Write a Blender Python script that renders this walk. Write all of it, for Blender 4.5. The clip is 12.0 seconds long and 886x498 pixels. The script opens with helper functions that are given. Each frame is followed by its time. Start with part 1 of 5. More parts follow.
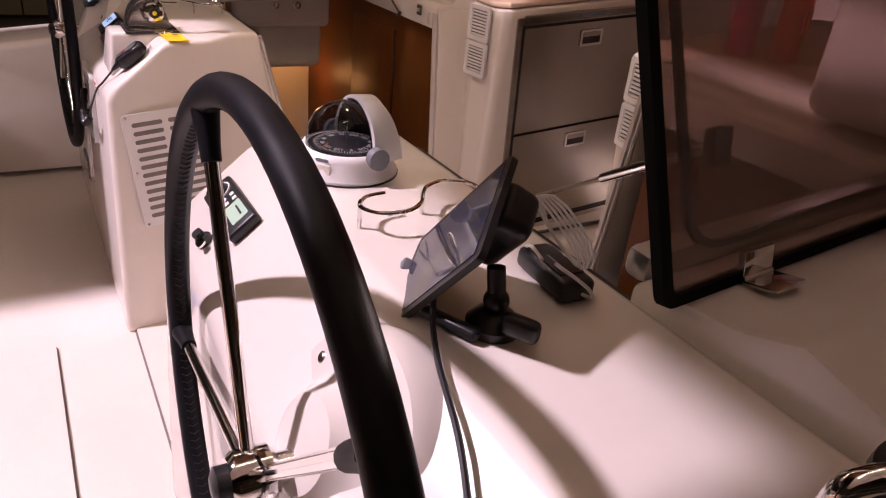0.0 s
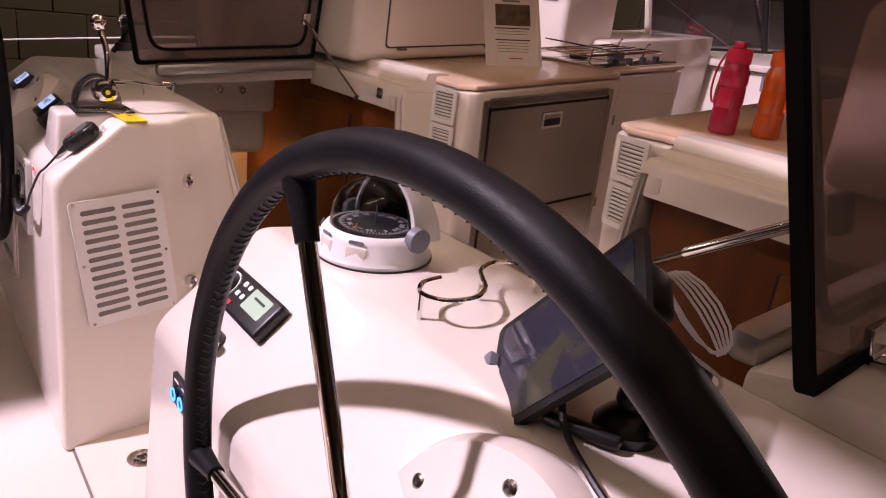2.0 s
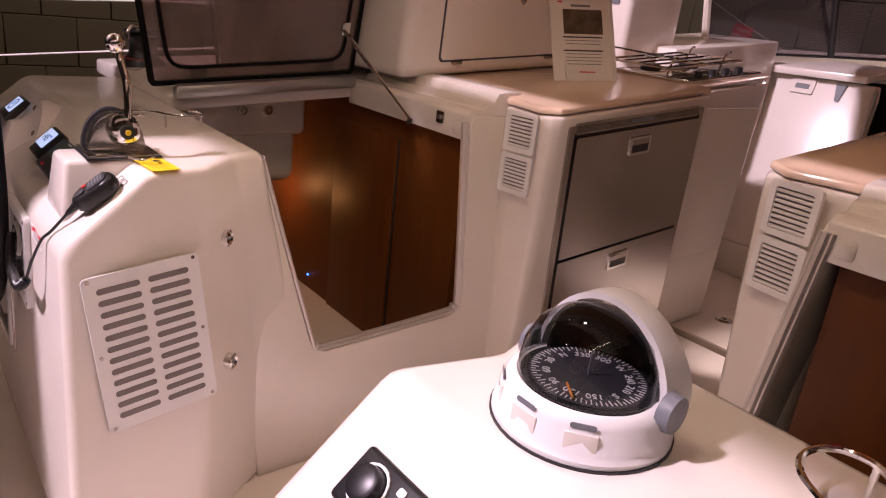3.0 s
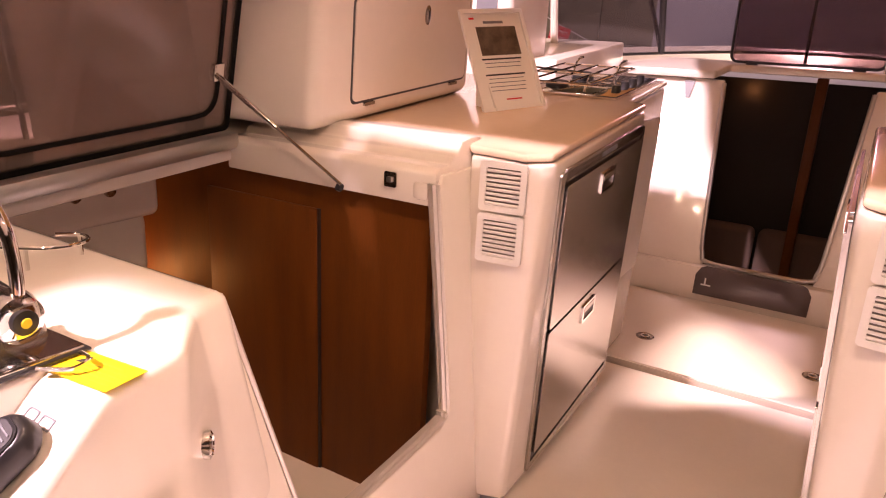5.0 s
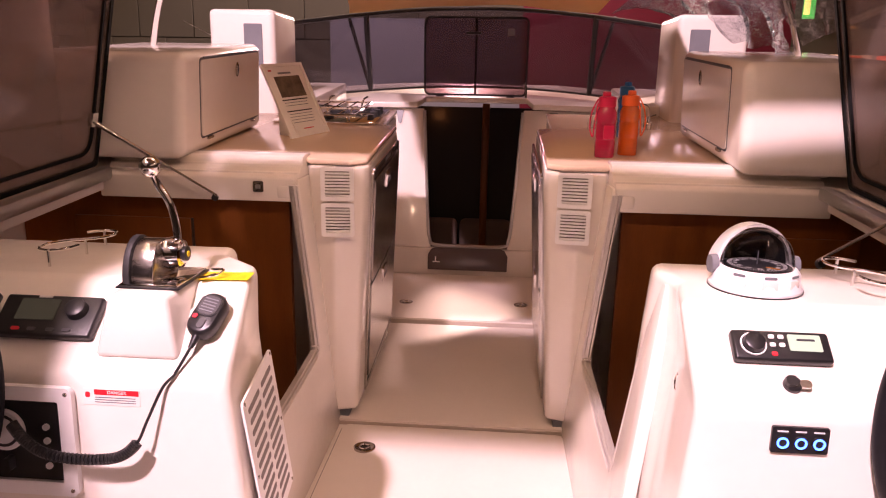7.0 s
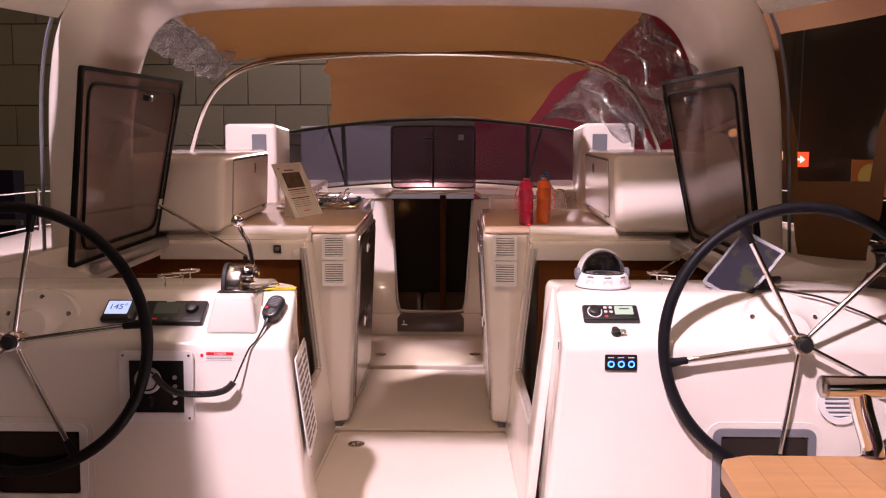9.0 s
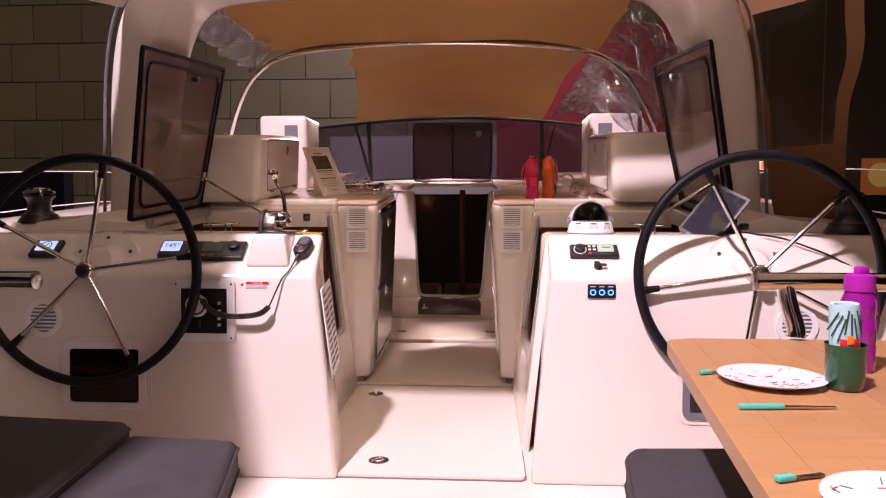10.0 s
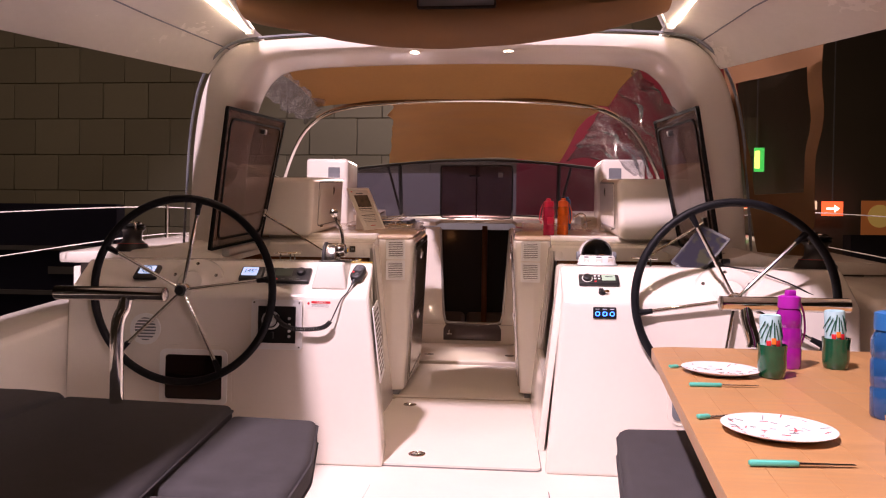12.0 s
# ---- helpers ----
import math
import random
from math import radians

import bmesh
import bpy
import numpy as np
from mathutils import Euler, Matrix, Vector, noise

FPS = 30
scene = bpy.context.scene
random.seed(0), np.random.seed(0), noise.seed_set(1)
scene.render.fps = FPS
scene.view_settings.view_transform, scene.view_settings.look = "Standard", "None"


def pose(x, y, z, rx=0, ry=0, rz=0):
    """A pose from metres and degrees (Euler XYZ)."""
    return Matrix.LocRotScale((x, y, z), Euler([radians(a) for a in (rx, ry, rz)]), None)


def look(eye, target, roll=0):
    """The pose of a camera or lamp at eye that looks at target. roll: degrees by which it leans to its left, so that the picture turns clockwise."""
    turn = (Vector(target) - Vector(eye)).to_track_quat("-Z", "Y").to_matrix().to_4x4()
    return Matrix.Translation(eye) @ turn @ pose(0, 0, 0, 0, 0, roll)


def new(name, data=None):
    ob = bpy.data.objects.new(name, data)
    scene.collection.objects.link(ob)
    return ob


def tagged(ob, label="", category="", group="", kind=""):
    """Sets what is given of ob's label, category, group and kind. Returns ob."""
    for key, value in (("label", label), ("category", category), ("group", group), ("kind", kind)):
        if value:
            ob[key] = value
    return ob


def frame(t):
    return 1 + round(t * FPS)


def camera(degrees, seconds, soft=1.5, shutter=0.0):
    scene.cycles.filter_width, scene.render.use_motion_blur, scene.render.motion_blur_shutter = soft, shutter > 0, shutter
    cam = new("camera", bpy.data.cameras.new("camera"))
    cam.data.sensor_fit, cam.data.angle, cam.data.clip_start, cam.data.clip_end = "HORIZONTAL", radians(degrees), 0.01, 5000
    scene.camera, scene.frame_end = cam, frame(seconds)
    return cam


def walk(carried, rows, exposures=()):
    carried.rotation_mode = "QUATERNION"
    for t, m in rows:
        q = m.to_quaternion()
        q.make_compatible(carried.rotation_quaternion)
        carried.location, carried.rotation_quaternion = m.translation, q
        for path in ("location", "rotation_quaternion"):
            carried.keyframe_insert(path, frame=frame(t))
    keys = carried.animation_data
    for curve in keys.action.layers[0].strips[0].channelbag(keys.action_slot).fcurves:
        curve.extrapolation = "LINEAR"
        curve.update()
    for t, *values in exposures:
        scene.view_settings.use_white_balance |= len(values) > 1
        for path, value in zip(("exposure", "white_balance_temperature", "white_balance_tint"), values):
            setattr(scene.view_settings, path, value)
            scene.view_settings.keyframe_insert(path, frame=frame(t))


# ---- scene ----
cam = camera(64.9, 12.0, soft=1.1)
PATH = [
    (0, (1.899, 4.026, 1.415), (0.397, 4.98, 0.503), 6.2),
    (0.5, (1.905, 4.017, 1.415), (0.407, 4.984, 0.51), 2.8),
    (1, (1.886, 3.99, 1.395), (0.4, 5.035, 0.559), 3.0),
    (1.5, (1.838, 3.944, 1.363), (0.381, 5.123, 0.665), 6.0),
    (2, (1.669, 3.909, 1.333), (0.211, 5.109, 0.675), 7.0),
    (2.5, (1.387, 3.955, 1.361), (-0.1, 5.12, 0.701), 6.3),
    (3, (1.135, 3.967, 1.333), (-0.308, 5.184, 0.672), 6.5),
    (5, (0.31, 3.984, 1.349), (-0.651, 5.632, 0.75), 3.0),
    (5.5, (0.188, 3.826, 1.383), (-0.364, 5.654, 0.791), 2.5),
    (6, (0.182, 3.583, 1.375), (-0.306, 5.439, 0.814), 1.6),
    (6.5, (0.202, 3.316, 1.383), (-0.248, 5.191, 0.85), 0.8),
    (7, (0.149, 2.979, 1.359), (0.008, 4.918, 0.891), 1.1),
    (7.5, (0.153, 2.74, 1.356), (0.159, 4.692, 0.919), -0.0),
    (9.5, (0.246, 1.755, 1.237), (0.165, 3.749, 1.099), 0.1),
    (10, (0.295, 1.564, 1.05), (0.174, 3.556, 0.92), 0.0),
    (10.5, (0.271, 1.214, 0.97), (0.184, 3.212, 0.932), -1.5),
    (11, (0.251, 1.041, 1.015), (0.122, 3.035, 0.931), -1.2),
    (11.5, (0.257, 0.972, 1.057), (0.1, 2.965, 0.994), 0.2),
    (12, (0.269, 0.975, 1.056), (0.096, 2.967, 1.023), 0.7),
]
walk(cam, [(t, look(eye, target, roll)) for t, eye, target, roll in PATH],
     exposures=[(0, -0.24, 6050, 26), (2.5, -0.20, 6100, 28), (3.2, -0.1, 6200, 28), (4.8, 0.92, 7000, 38), (5.5, 0.85, 7150, 40), (6.5, 0.62, 7150, 45), (7.5, -0.02, 6650, 41), (9.5, -0.05, 6350, 28), (10.5, -0.10, 6300, 28), (12, -0.02, 6400, 28)])

# ---- light: a dim exhibition hall with high spotlights ----
world = bpy.data.worlds.new("hall_air")
world.use_nodes = True
world.node_tree.nodes["Background"].inputs[0].default_value = (1.0, 0.62, 0.44, 1)
world.node_tree.nodes["Background"].inputs[1].default_value = 0.07
scene.world = world


def lamp(name, kind, place, target, watts, colour, size=0.2, cone=60):
    data = bpy.data.lights.new(name, kind)
    data.energy, data.color = watts, colour
    if kind == "SPOT":
        data.shadow_soft_size, data.spot_size, data.spot_blend = size, radians(cone), 0.4
    elif kind == "AREA":
        data.size = size
    else:
        data.shadow_soft_size = size
    ob = new(name, data)
    ob.matrix_world = look(place, target)
    return ob


# the main hall spotlight behind and above the cockpit, and a weaker one ahead to starboard
lamp("hall_and_fill_spot", "SPOT", (-1.5, 0.28, 6.15), (0, 4.2, 0.6), 3400, (1.0, 0.82, 0.85), 0.14, 62)
lamp("hall_and_fill_spot", "SPOT", (-0.4, 14.0, 3.4), (-0.2, 6.9, 1.2), 3000, (1.0, 0.79, 0.64), 0.12, 36)
# broad fill lamp, added overhead for the warm light in shaded parts
lamp("hall_fill_light", "AREA", (0, 5, 10.3), (0, 5, 0), 320, (1.0, 0.62, 0.37), 14.0)
lamp("hall_and_fill_spot", "SPOT", (5.0, 11.0, 9.0), (0.12, 7.05, 0.1), 7000, (1.0, 0.80, 0.68), 0.55, 10)
# added fill spot that brightens the port coaming; no such lamp is known
lamp("hall_and_fill_spot", "SPOT", (4.5, -4.0, 5.5), (-1.98, 2.9, 0.50), 2600, (1.0, 0.80, 0.70), 1.0, 13)


# dim lamps added to brighten the hall's port and forward walls, high up
lamp("hall_wall_fill", "AREA", (-10.5, 9.0, 8.5), (-15, 11, 2.0), 230, (1.0, 0.80, 0.52), 3.0)
lamp("hall_wall_fill", "AREA", (0.0, 15.0, 8.5), (-3, 19, 2.0), 230, (1.0, 0.80, 0.52), 3.0)


# ---- materials ----
def material(name, colour, rough=0.5, metal=0.0, vary=0.08, scale=6.0, bump=0.0, bump_scale=80.0, coat=0.0, spread=None, rand=0.0):
    """A surface with colour variation at two scales, roughness variation and fine relief."""
    m = bpy.data.materials.new(name)
    m.use_nodes = True
    n, l = m.node_tree.nodes, m.node_tree.links
    b = n["Principled BSDF"]
    b.inputs["Metallic"].default_value = metal
    b.inputs["Coat Weight"].default_value = coat
    b.inputs["Coat Roughness"].default_value = 0.08
    tc = n.new("ShaderNodeTexCoord")
    mp = n.new("ShaderNodeMapping")
    mp.inputs["Scale"].default_value = spread or (1, 1, 1)
    l.new(tc.outputs["Object"], mp.inputs[0])
    big, small = n.new("ShaderNodeTexNoise"), n.new("ShaderNodeTexNoise")
    for tex, sc, det in ((big, scale, 3), (small, scale * 14, 2)):
        tex.inputs["Scale"].default_value, tex.inputs["Detail"].default_value = sc, det
        l.new(mp.outputs[0], tex.inputs["Vector"])
    mix = n.new("ShaderNodeMath")
    mix.operation = "MULTIPLY_ADD"
    l.new(small.outputs[0], mix.inputs[0])
    mix.inputs[1].default_value = 0.35
    l.new(big.outputs[0], mix.inputs[2])
    ramp = n.new("ShaderNodeMapRange")
    ramp.inputs[1].default_value, ramp.inputs[2].default_value = 0.35, 0.95
    ramp.inputs[3].default_value, ramp.inputs[4].default_value = 1 - vary, 1 + vary
    l.new(mix.outputs[0], ramp.inputs[0])
    value = ramp.outputs[0]
    if rand:
        info, ra, mu = n.new("ShaderNodeObjectInfo"), n.new("ShaderNodeMapRange"), n.new("ShaderNodeMath")
        ra.inputs[3].default_value, ra.inputs[4].default_value = 1 - rand, 1 + rand
        mu.operation = "MULTIPLY"
        l.new(info.outputs["Random"], ra.inputs[0])
        l.new(ra.outputs[0], mu.inputs[0])
        l.new(value, mu.inputs[1])
        value = mu.outputs[0]
    col = n.new("ShaderNodeVectorMath")
    col.operation = "SCALE"
    col.inputs[0].default_value = colour
    l.new(value, col.inputs["Scale"])
    l.new(col.outputs[0], b.inputs["Base Color"])
    rr = n.new("ShaderNodeMapRange")
    rr.inputs[1].default_value, rr.inputs[2].default_value = 0.35, 0.95
    rr.inputs[3].default_value, rr.inputs[4].default_value = max(0.02, rough * 0.85), min(1, rough * 1.2)
    l.new(mix.outputs[0], rr.inputs[0])
    l.new(rr.outputs[0], b.inputs["Roughness"])
    if bump:
        bt, bn = n.new("ShaderNodeTexNoise"), n.new("ShaderNodeBump")
        bt.inputs["Scale"].default_value, bt.inputs["Detail"].default_value = bump_scale, 3
        bn.inputs["Strength"].default_value, bn.inputs["Distance"].default_value = bump, 0.002
        l.new(mp.outputs[0], bt.inputs["Vector"])
        l.new(bt.outputs[0], bn.inputs["Height"])
        l.new(bn.outputs[0], b.inputs["Normal"])
    return m


def glow(name, colour, strength):
    m = bpy.data.materials.new(name)
    m.use_nodes = True
    b = m.node_tree.nodes["Principled BSDF"]
    b.inputs["Base Color"].default_value = (*colour, 1)
    b.inputs["Emission Color"].default_value = (*colour, 1)
    b.inputs["Emission Strength"].default_value = strength
    return m


def glass(name, colour, rough=0.02, wave=0.0, haze=0.0):
    """Thin tinted sheet: part straight-through tint, part gloss."""
    m = bpy.data.materials.new(name)
    m.use_nodes = True
    n, l = m.node_tree.nodes, m.node_tree.links
    out = n["Material Output"]
    n.remove(n["Principled BSDF"])
    tr, gl, mx, fr = (n.new(k) for k in ("ShaderNodeBsdfTransparent", "ShaderNodeBsdfGlossy", "ShaderNodeMixShader", "ShaderNodeLayerWeight"))
    pw, ad = n.new("ShaderNodeMath"), n.new("ShaderNodeMath")
    pw.operation, ad.operation = "POWER", "MULTIPLY_ADD"
    pw.inputs[1].default_value, ad.inputs[1].default_value, ad.inputs[2].default_value = 5.0, 0.9, 0.04
    l.new(fr.outputs["Facing"], pw.inputs[0])
    l.new(pw.outputs[0], ad.inputs[0])
    tr.inputs[0].default_value = (*colour, 1)
    gl.inputs[1].default_value = rough
    fr.inputs[0].default_value = 0.5
    l.new(ad.outputs[0], mx.inputs[0])
    body = tr
    if haze:
        df, hz = n.new("ShaderNodeBsdfDiffuse"), n.new("ShaderNodeMixShader")
        df.inputs[0].default_value = (0.50, 0.42, 0.38, 1)
        hz.inputs[0].default_value = haze
        l.new(tr.outputs[0], hz.inputs[1])
        l.new(df.outputs[0], hz.inputs[2])
        body = hz
    l.new(body.outputs[0], mx.inputs[1])
    l.new(gl.outputs[0], mx.inputs[2])
    l.new(mx.outputs[0], out.inputs[0])
    if wave:
        tx, bn = n.new("ShaderNodeTexNoise"), n.new("ShaderNodeBump")
        tx.inputs["Scale"].default_value, tx.inputs["Detail"].default_value = 14, 5
        tx.inputs["Distortion"].default_value = 1.2
        bn.inputs["Strength"].default_value, bn.inputs["Distance"].default_value = wave, 0.03
        l.new(tx.outputs[0], bn.inputs["Height"])
        l.new(bn.outputs[0], gl.inputs["Normal"])
        l.new(bn.outputs[0], fr.inputs["Normal"])
    return m


GEL = material("white_gelcoat", (0.80, 0.745, 0.675), 0.22, vary=0.03, scale=2.5, coat=0.5)
DECK = material("cream_nonskid", (0.80, 0.74, 0.67), 0.45, vary=0.04, scale=3, bump=0.25, bump_scale=420)
TOP = material("cream_worktop", (0.66, 0.50, 0.365), 0.16, vary=0.04, scale=3, coat=0.4)
LEATHER = material("black_leather", (0.008, 0.008, 0.010), 0.46, vary=0.25, scale=20, bump=0.12, bump_scale=700)
LEATHER.node_tree.nodes["Principled BSDF"].inputs["Specular IOR Level"].default_value = 0.18
BLACK = material("black_plastic", (0.012, 0.012, 0.013), 0.35, vary=0.2, scale=12)
FRAME = material("matte_black_frame", (0.010, 0.010, 0.010), 0.9, vary=0.2, scale=12)
FRAME.node_tree.nodes["Principled BSDF"].inputs["Specular IOR Level"].default_value = 0.12
RUBBER = material("black_rubber", (0.015, 0.014, 0.014), 0.6, vary=0.2, scale=15)
CHROME = material("polished_steel", (0.80, 0.79, 0.77), 0.07, 1.0, vary=0.03, scale=8)
STEEL = material("brushed_steel", (0.46, 0.43, 0.39), 0.22, 1.0, vary=0.06, scale=3, bump=0.12, bump_scale=120, spread=(1, 0.06, 6))
TRACK = material("satin_track", (0.66, 0.62, 0.58), 0.42, 0.5, vary=0.05, scale=8)
ALU = material("grey_aluminium", (0.55, 0.55, 0.54), 0.35, 1.0, vary=0.05, scale=8)
WOOD = material("brown_veneer", (0.135, 0.040, 0.006), 0.45, vary=0.22, scale=3, spread=(6, 6, 0.7), bump=0.1, bump_scale=60)
WOOD.node_tree.nodes["Principled BSDF"].inputs["Specular IOR Level"].default_value = 0.25
# near-black colour that also stands in for the shade inside saloon and cabins
DARK = material("dark_door_and_inner_shade", (0.02, 0.013, 0.009), 0.6, vary=0.3, scale=3)
TEAK = material("oiled_oak", (0.45, 0.245, 0.10), 0.38, vary=0.16, scale=5, spread=(0.8, 9, 9), bump=0.1, bump_scale=60, rand=0.08)
CLOTH = material("charcoal_fabric", (0.046, 0.043, 0.047), 0.9, vary=0.34, scale=22, bump=1.0, bump_scale=420)
CANVAS = material("tan_canvas", (0.54, 0.32, 0.115), 0.75, vary=0.10, scale=3, bump=0.5, bump_scale=30)
# the tan canvas lets some light through
cn, cl = CANVAS.node_tree.nodes, CANVAS.node_tree.links
ctr, cmx = cn.new("ShaderNodeBsdfTranslucent"), cn.new("ShaderNodeMixShader")
ctr.inputs[0].default_value = (0.66, 0.42, 0.15, 1)
cmx.inputs[0].default_value = 0.17
cl.new(cn["Principled BSDF"].outputs[0], cmx.inputs[1])
cl.new(ctr.outputs[0], cmx.inputs[2])
cl.new(cmx.outputs[0], cn["Material Output"].inputs[0])
BROWN = material("brown_canvas", (0.20, 0.10, 0.04), 0.8, vary=0.12, scale=3, bump=0.5, bump_scale=25)
LINER = material("white_liner", (0.72, 0.69, 0.62), 0.24, vary=0.06, scale=2, bump=0.6, bump_scale=7)
GREY = material("grey_plastic", (0.17, 0.18, 0.20), 0.4, vary=0.1, scale=9)
WHITE = material("white_plastic", (0.80, 0.79, 0.78), 0.3, vary=0.03, scale=9)
GAP = material("cream_floor_joint", (0.50, 0.43, 0.36), 0.7, vary=0.1, scale=9)
CHARCOAL = material("dark_grey_plastic", (0.055, 0.055, 0.06), 0.45, vary=0.1, scale=9)
SLOT = material("grey_slot_shadow_gap", (0.20, 0.18, 0.17), 0.7, vary=0.1, scale=9)
PAPER = material("white_paper", (0.80, 0.77, 0.72), 0.7, vary=0.03, scale=9)
YELLOW = material("yellow_label", (0.85, 0.62, 0.01), 0.5, vary=0.04, scale=9)
RED = material("red_print", (0.65, 0.02, 0.03), 0.5, vary=0.05, scale=9)
HALL = material("hall_cladding", (0.11, 0.098, 0.075), 0.7, vary=0.12, scale=0.8)
NAVY = material("navy_panel", (0.010, 0.012, 0.045), 0.6, vary=0.15, scale=1)
CARPET = material("hall_floor", (0.04, 0.035, 0.035), 0.9, vary=0.2, scale=2)
SMOKE = glass("smoked_acrylic", (0.60, 0.49, 0.47), haze=0.26)
SCREEN = glass("grey_windscreen", (0.60, 0.58, 0.64), haze=0.03)
VINYL = glass("crumpled_clear_vinyl", (0.80, 0.80, 0.82), 0.08, wave=1.0)
PLAINVINYL = glass("clear_vinyl", (0.86, 0.83, 0.80), 0.12, wave=0.05)
HATCH = glass("dark_smoked_acrylic", (0.50, 0.40, 0.42), haze=0.06)


# ---- shape helpers ----
def part(name, bm, mat, parent=None, label="", smooth=True):
    """Links a bmesh as one mesh object, as a part of its parent."""
    me = bpy.data.meshes.new(name)
    bmesh.ops.recalc_face_normals(bm, faces=bm.faces)
    bm.to_mesh(me)
    bm.free()
    me.materials.append(mat)
    if smooth:
        me.shade_smooth()
        me.set_sharp_from_angle(angle=radians(38))
    ob = new(name, me)
    if parent:
        ob.parent = parent
    if label:
        ob["label"] = label
    return ob


def thing(name, label, category, place=(0, 0, 0), group="", rz=0, m=None):
    ob = new(name)
    ob.empty_display_size = 0.05
    ob.matrix_basis = m if m else pose(*place, 0, 0, rz)
    return tagged(ob, label, category, group)


def structure(ob, label, category=""):
    return tagged(ob, label, category or "structure", kind="structure")


def box(size, at=(0, 0, 0), bevel=0.0, seg=2, m=None, bm=None):
    bm0 = bmesh.new()
    bmesh.ops.create_cube(bm0, size=1)
    bmesh.ops.scale(bm0, vec=size, verts=bm0.verts)
    if bevel:
        bmesh.ops.bevel(bm0, geom=bm0.edges[:], offset=bevel, segments=seg, profile=0.5, affect="EDGES")
    bmesh.ops.transform(bm0, matrix=(m or Matrix()) @ Matrix.Translation(at) if m is None else m @ Matrix.Translation(at), verts=bm0.verts)
    return join(bm, bm0)


def join(bm, more):
    if bm is None:
        return more
    me = bpy.data.meshes.new("tmp")
    more.to_mesh(me)
    more.free()
    bm.from_mesh(me)
    bpy.data.meshes.remove(me)
    return bm


def loft(loops, bevel=0.0, seg=2, closed=True, caps=True, bm=None):
    """A skin over loops of points with equal counts."""
    b = bmesh.new()
    rows = [[b.verts.new(p) for p in loop] for loop in loops]
    n = len(rows[0])
    for r0, r1 in zip(rows, rows[1:]):
        for i in range(n if closed else n - 1):
            j = (i + 1) % n
            b.faces.new((r0[i], r0[j], r1[j], r1[i]))
    if caps and closed:
        b.faces.new(rows[0])
        b.faces.new(rows[-1])
    bmesh.ops.recalc_face_normals(b, faces=b.faces)
    if bevel:
        bmesh.ops.bevel(b, geom=b.edges[:], offset=bevel, segments=seg, profile=0.5, affect="EDGES", clamp_overlap=True)
    return join(bm, b)


def prism(poly, axis, lo, hi, bevel=0.0, seg=2, bm=None):
    """A polygon in the two other axes, extruded along axis."""
    def at(p, v):
        return {"x": (v, p[0], p[1]), "y": (p[0], v, p[1]), "z": (p[0], p[1], v)}[axis]
    return loft([[at(p, lo) for p in poly], [at(p, hi) for p in poly]], bevel, seg, bm=bm)


def tube(points, r, seg=10, closed=False, bm=None, caps=True):
    """A round tube along a line of points."""
    pts = [Vector(p) for p in points]
    loops, n, side = [], len(pts), None
    for i, p in enumerate(pts):
        a = pts[(i - 1) % n] if closed or i else pts[0]
        c = pts[(i + 1) % n] if closed or i < n - 1 else pts[-1]
        d = (c - a).normalized()
        if side is None:
            side = d.orthogonal().normalized()
        side = (side - d * side.dot(d)).normalized()
        up = d.cross(side)
        rad = r[i] if isinstance(r, (list, tuple)) else r
        loops.append([p + (side * math.cos(k * math.tau / seg) + up * math.sin(k * math.tau / seg)) * rad for k in range(seg)])
    if closed:
        loops.append(loops[0])
    b = loft(loops, caps=caps and not closed)
    if closed:
        bmesh.ops.remove_doubles(b, verts=b.verts, dist=1e-5)
    return join(bm, b)


def spin(profile, seg=32, m=None, bm=None, caps=True):
    """A profile of (radius, height) turned about z."""
    loops = [[(max(r, 1e-4) * math.cos(k * math.tau / seg), max(r, 1e-4) * math.sin(k * math.tau / seg), z) for k in range(seg)] for r, z in profile]
    b = loft(loops, caps=caps)
    if m:
        bmesh.ops.transform(b, matrix=m, verts=b.verts)
    return join(bm, b)


def curve(points, steps=6, closed=False):
    """A smooth line through the points."""
    p = [Vector(q) for q in points]
    n, out = len(p), []
    for i in range(n if closed else n - 1):
        a, b, c, d = (p[(i + k) % n] if closed else p[min(max(i + k, 0), n - 1)] for k in (-1, 0, 1, 2))
        for s in range(steps):
            t = s / steps
            out.append(0.5 * (2 * b + (c - a) * t + (2 * a - 5 * b + 4 * c - d) * t * t + (3 * b - a - 3 * c + d) * t ** 3))
    return out if closed else out + [p[-1]]


def rounded(w, h, r, seg=5):
    """A rectangle with rounded corners about the origin."""
    out = []
    for cx, cy, a0 in ((w / 2 - r, h / 2 - r, 0), (-w / 2 + r, h / 2 - r, 90), (-w / 2 + r, -h / 2 + r, 180), (w / 2 - r, -h / 2 + r, 270)):
        for k in range(seg + 1):
            a = radians(a0 + 90 * k / seg)
            out.append((cx + r * math.cos(a), cy + r * math.sin(a)))
    return out


def plate(w, h, t, r=0.01, m=None, bm=None, bevel=0.0):
    """A rounded plate in x and z, its front at y = -t, its back at y = 0."""
    b = prism(rounded(w, h, r), "y", -t, 0, 0)
    if m:
        bmesh.ops.transform(b, matrix=m, verts=b.verts)
    return join(bm, b)


def ring(w, h, band, t, r=0.01, m=None, bm=None):
    """A rounded frame in x and z with an opening."""
    o, i = rounded(w, h, r), rounded(w - 2 * band, h - 2 * band, max(r - band, 0.004))
    b = bmesh.new()
    vs = [[b.verts.new((x, y, z)) for x, z in loop] for loop, y in ((o, 0), (o, -t), (i, -t), (i, 0))]
    n = len(o)
    for k in range(4):
        for j in range(n):
            b.faces.new((vs[k][j], vs[k][(j + 1) % n], vs[(k + 1) % 4][(j + 1) % n], vs[(k + 1) % 4][j]))
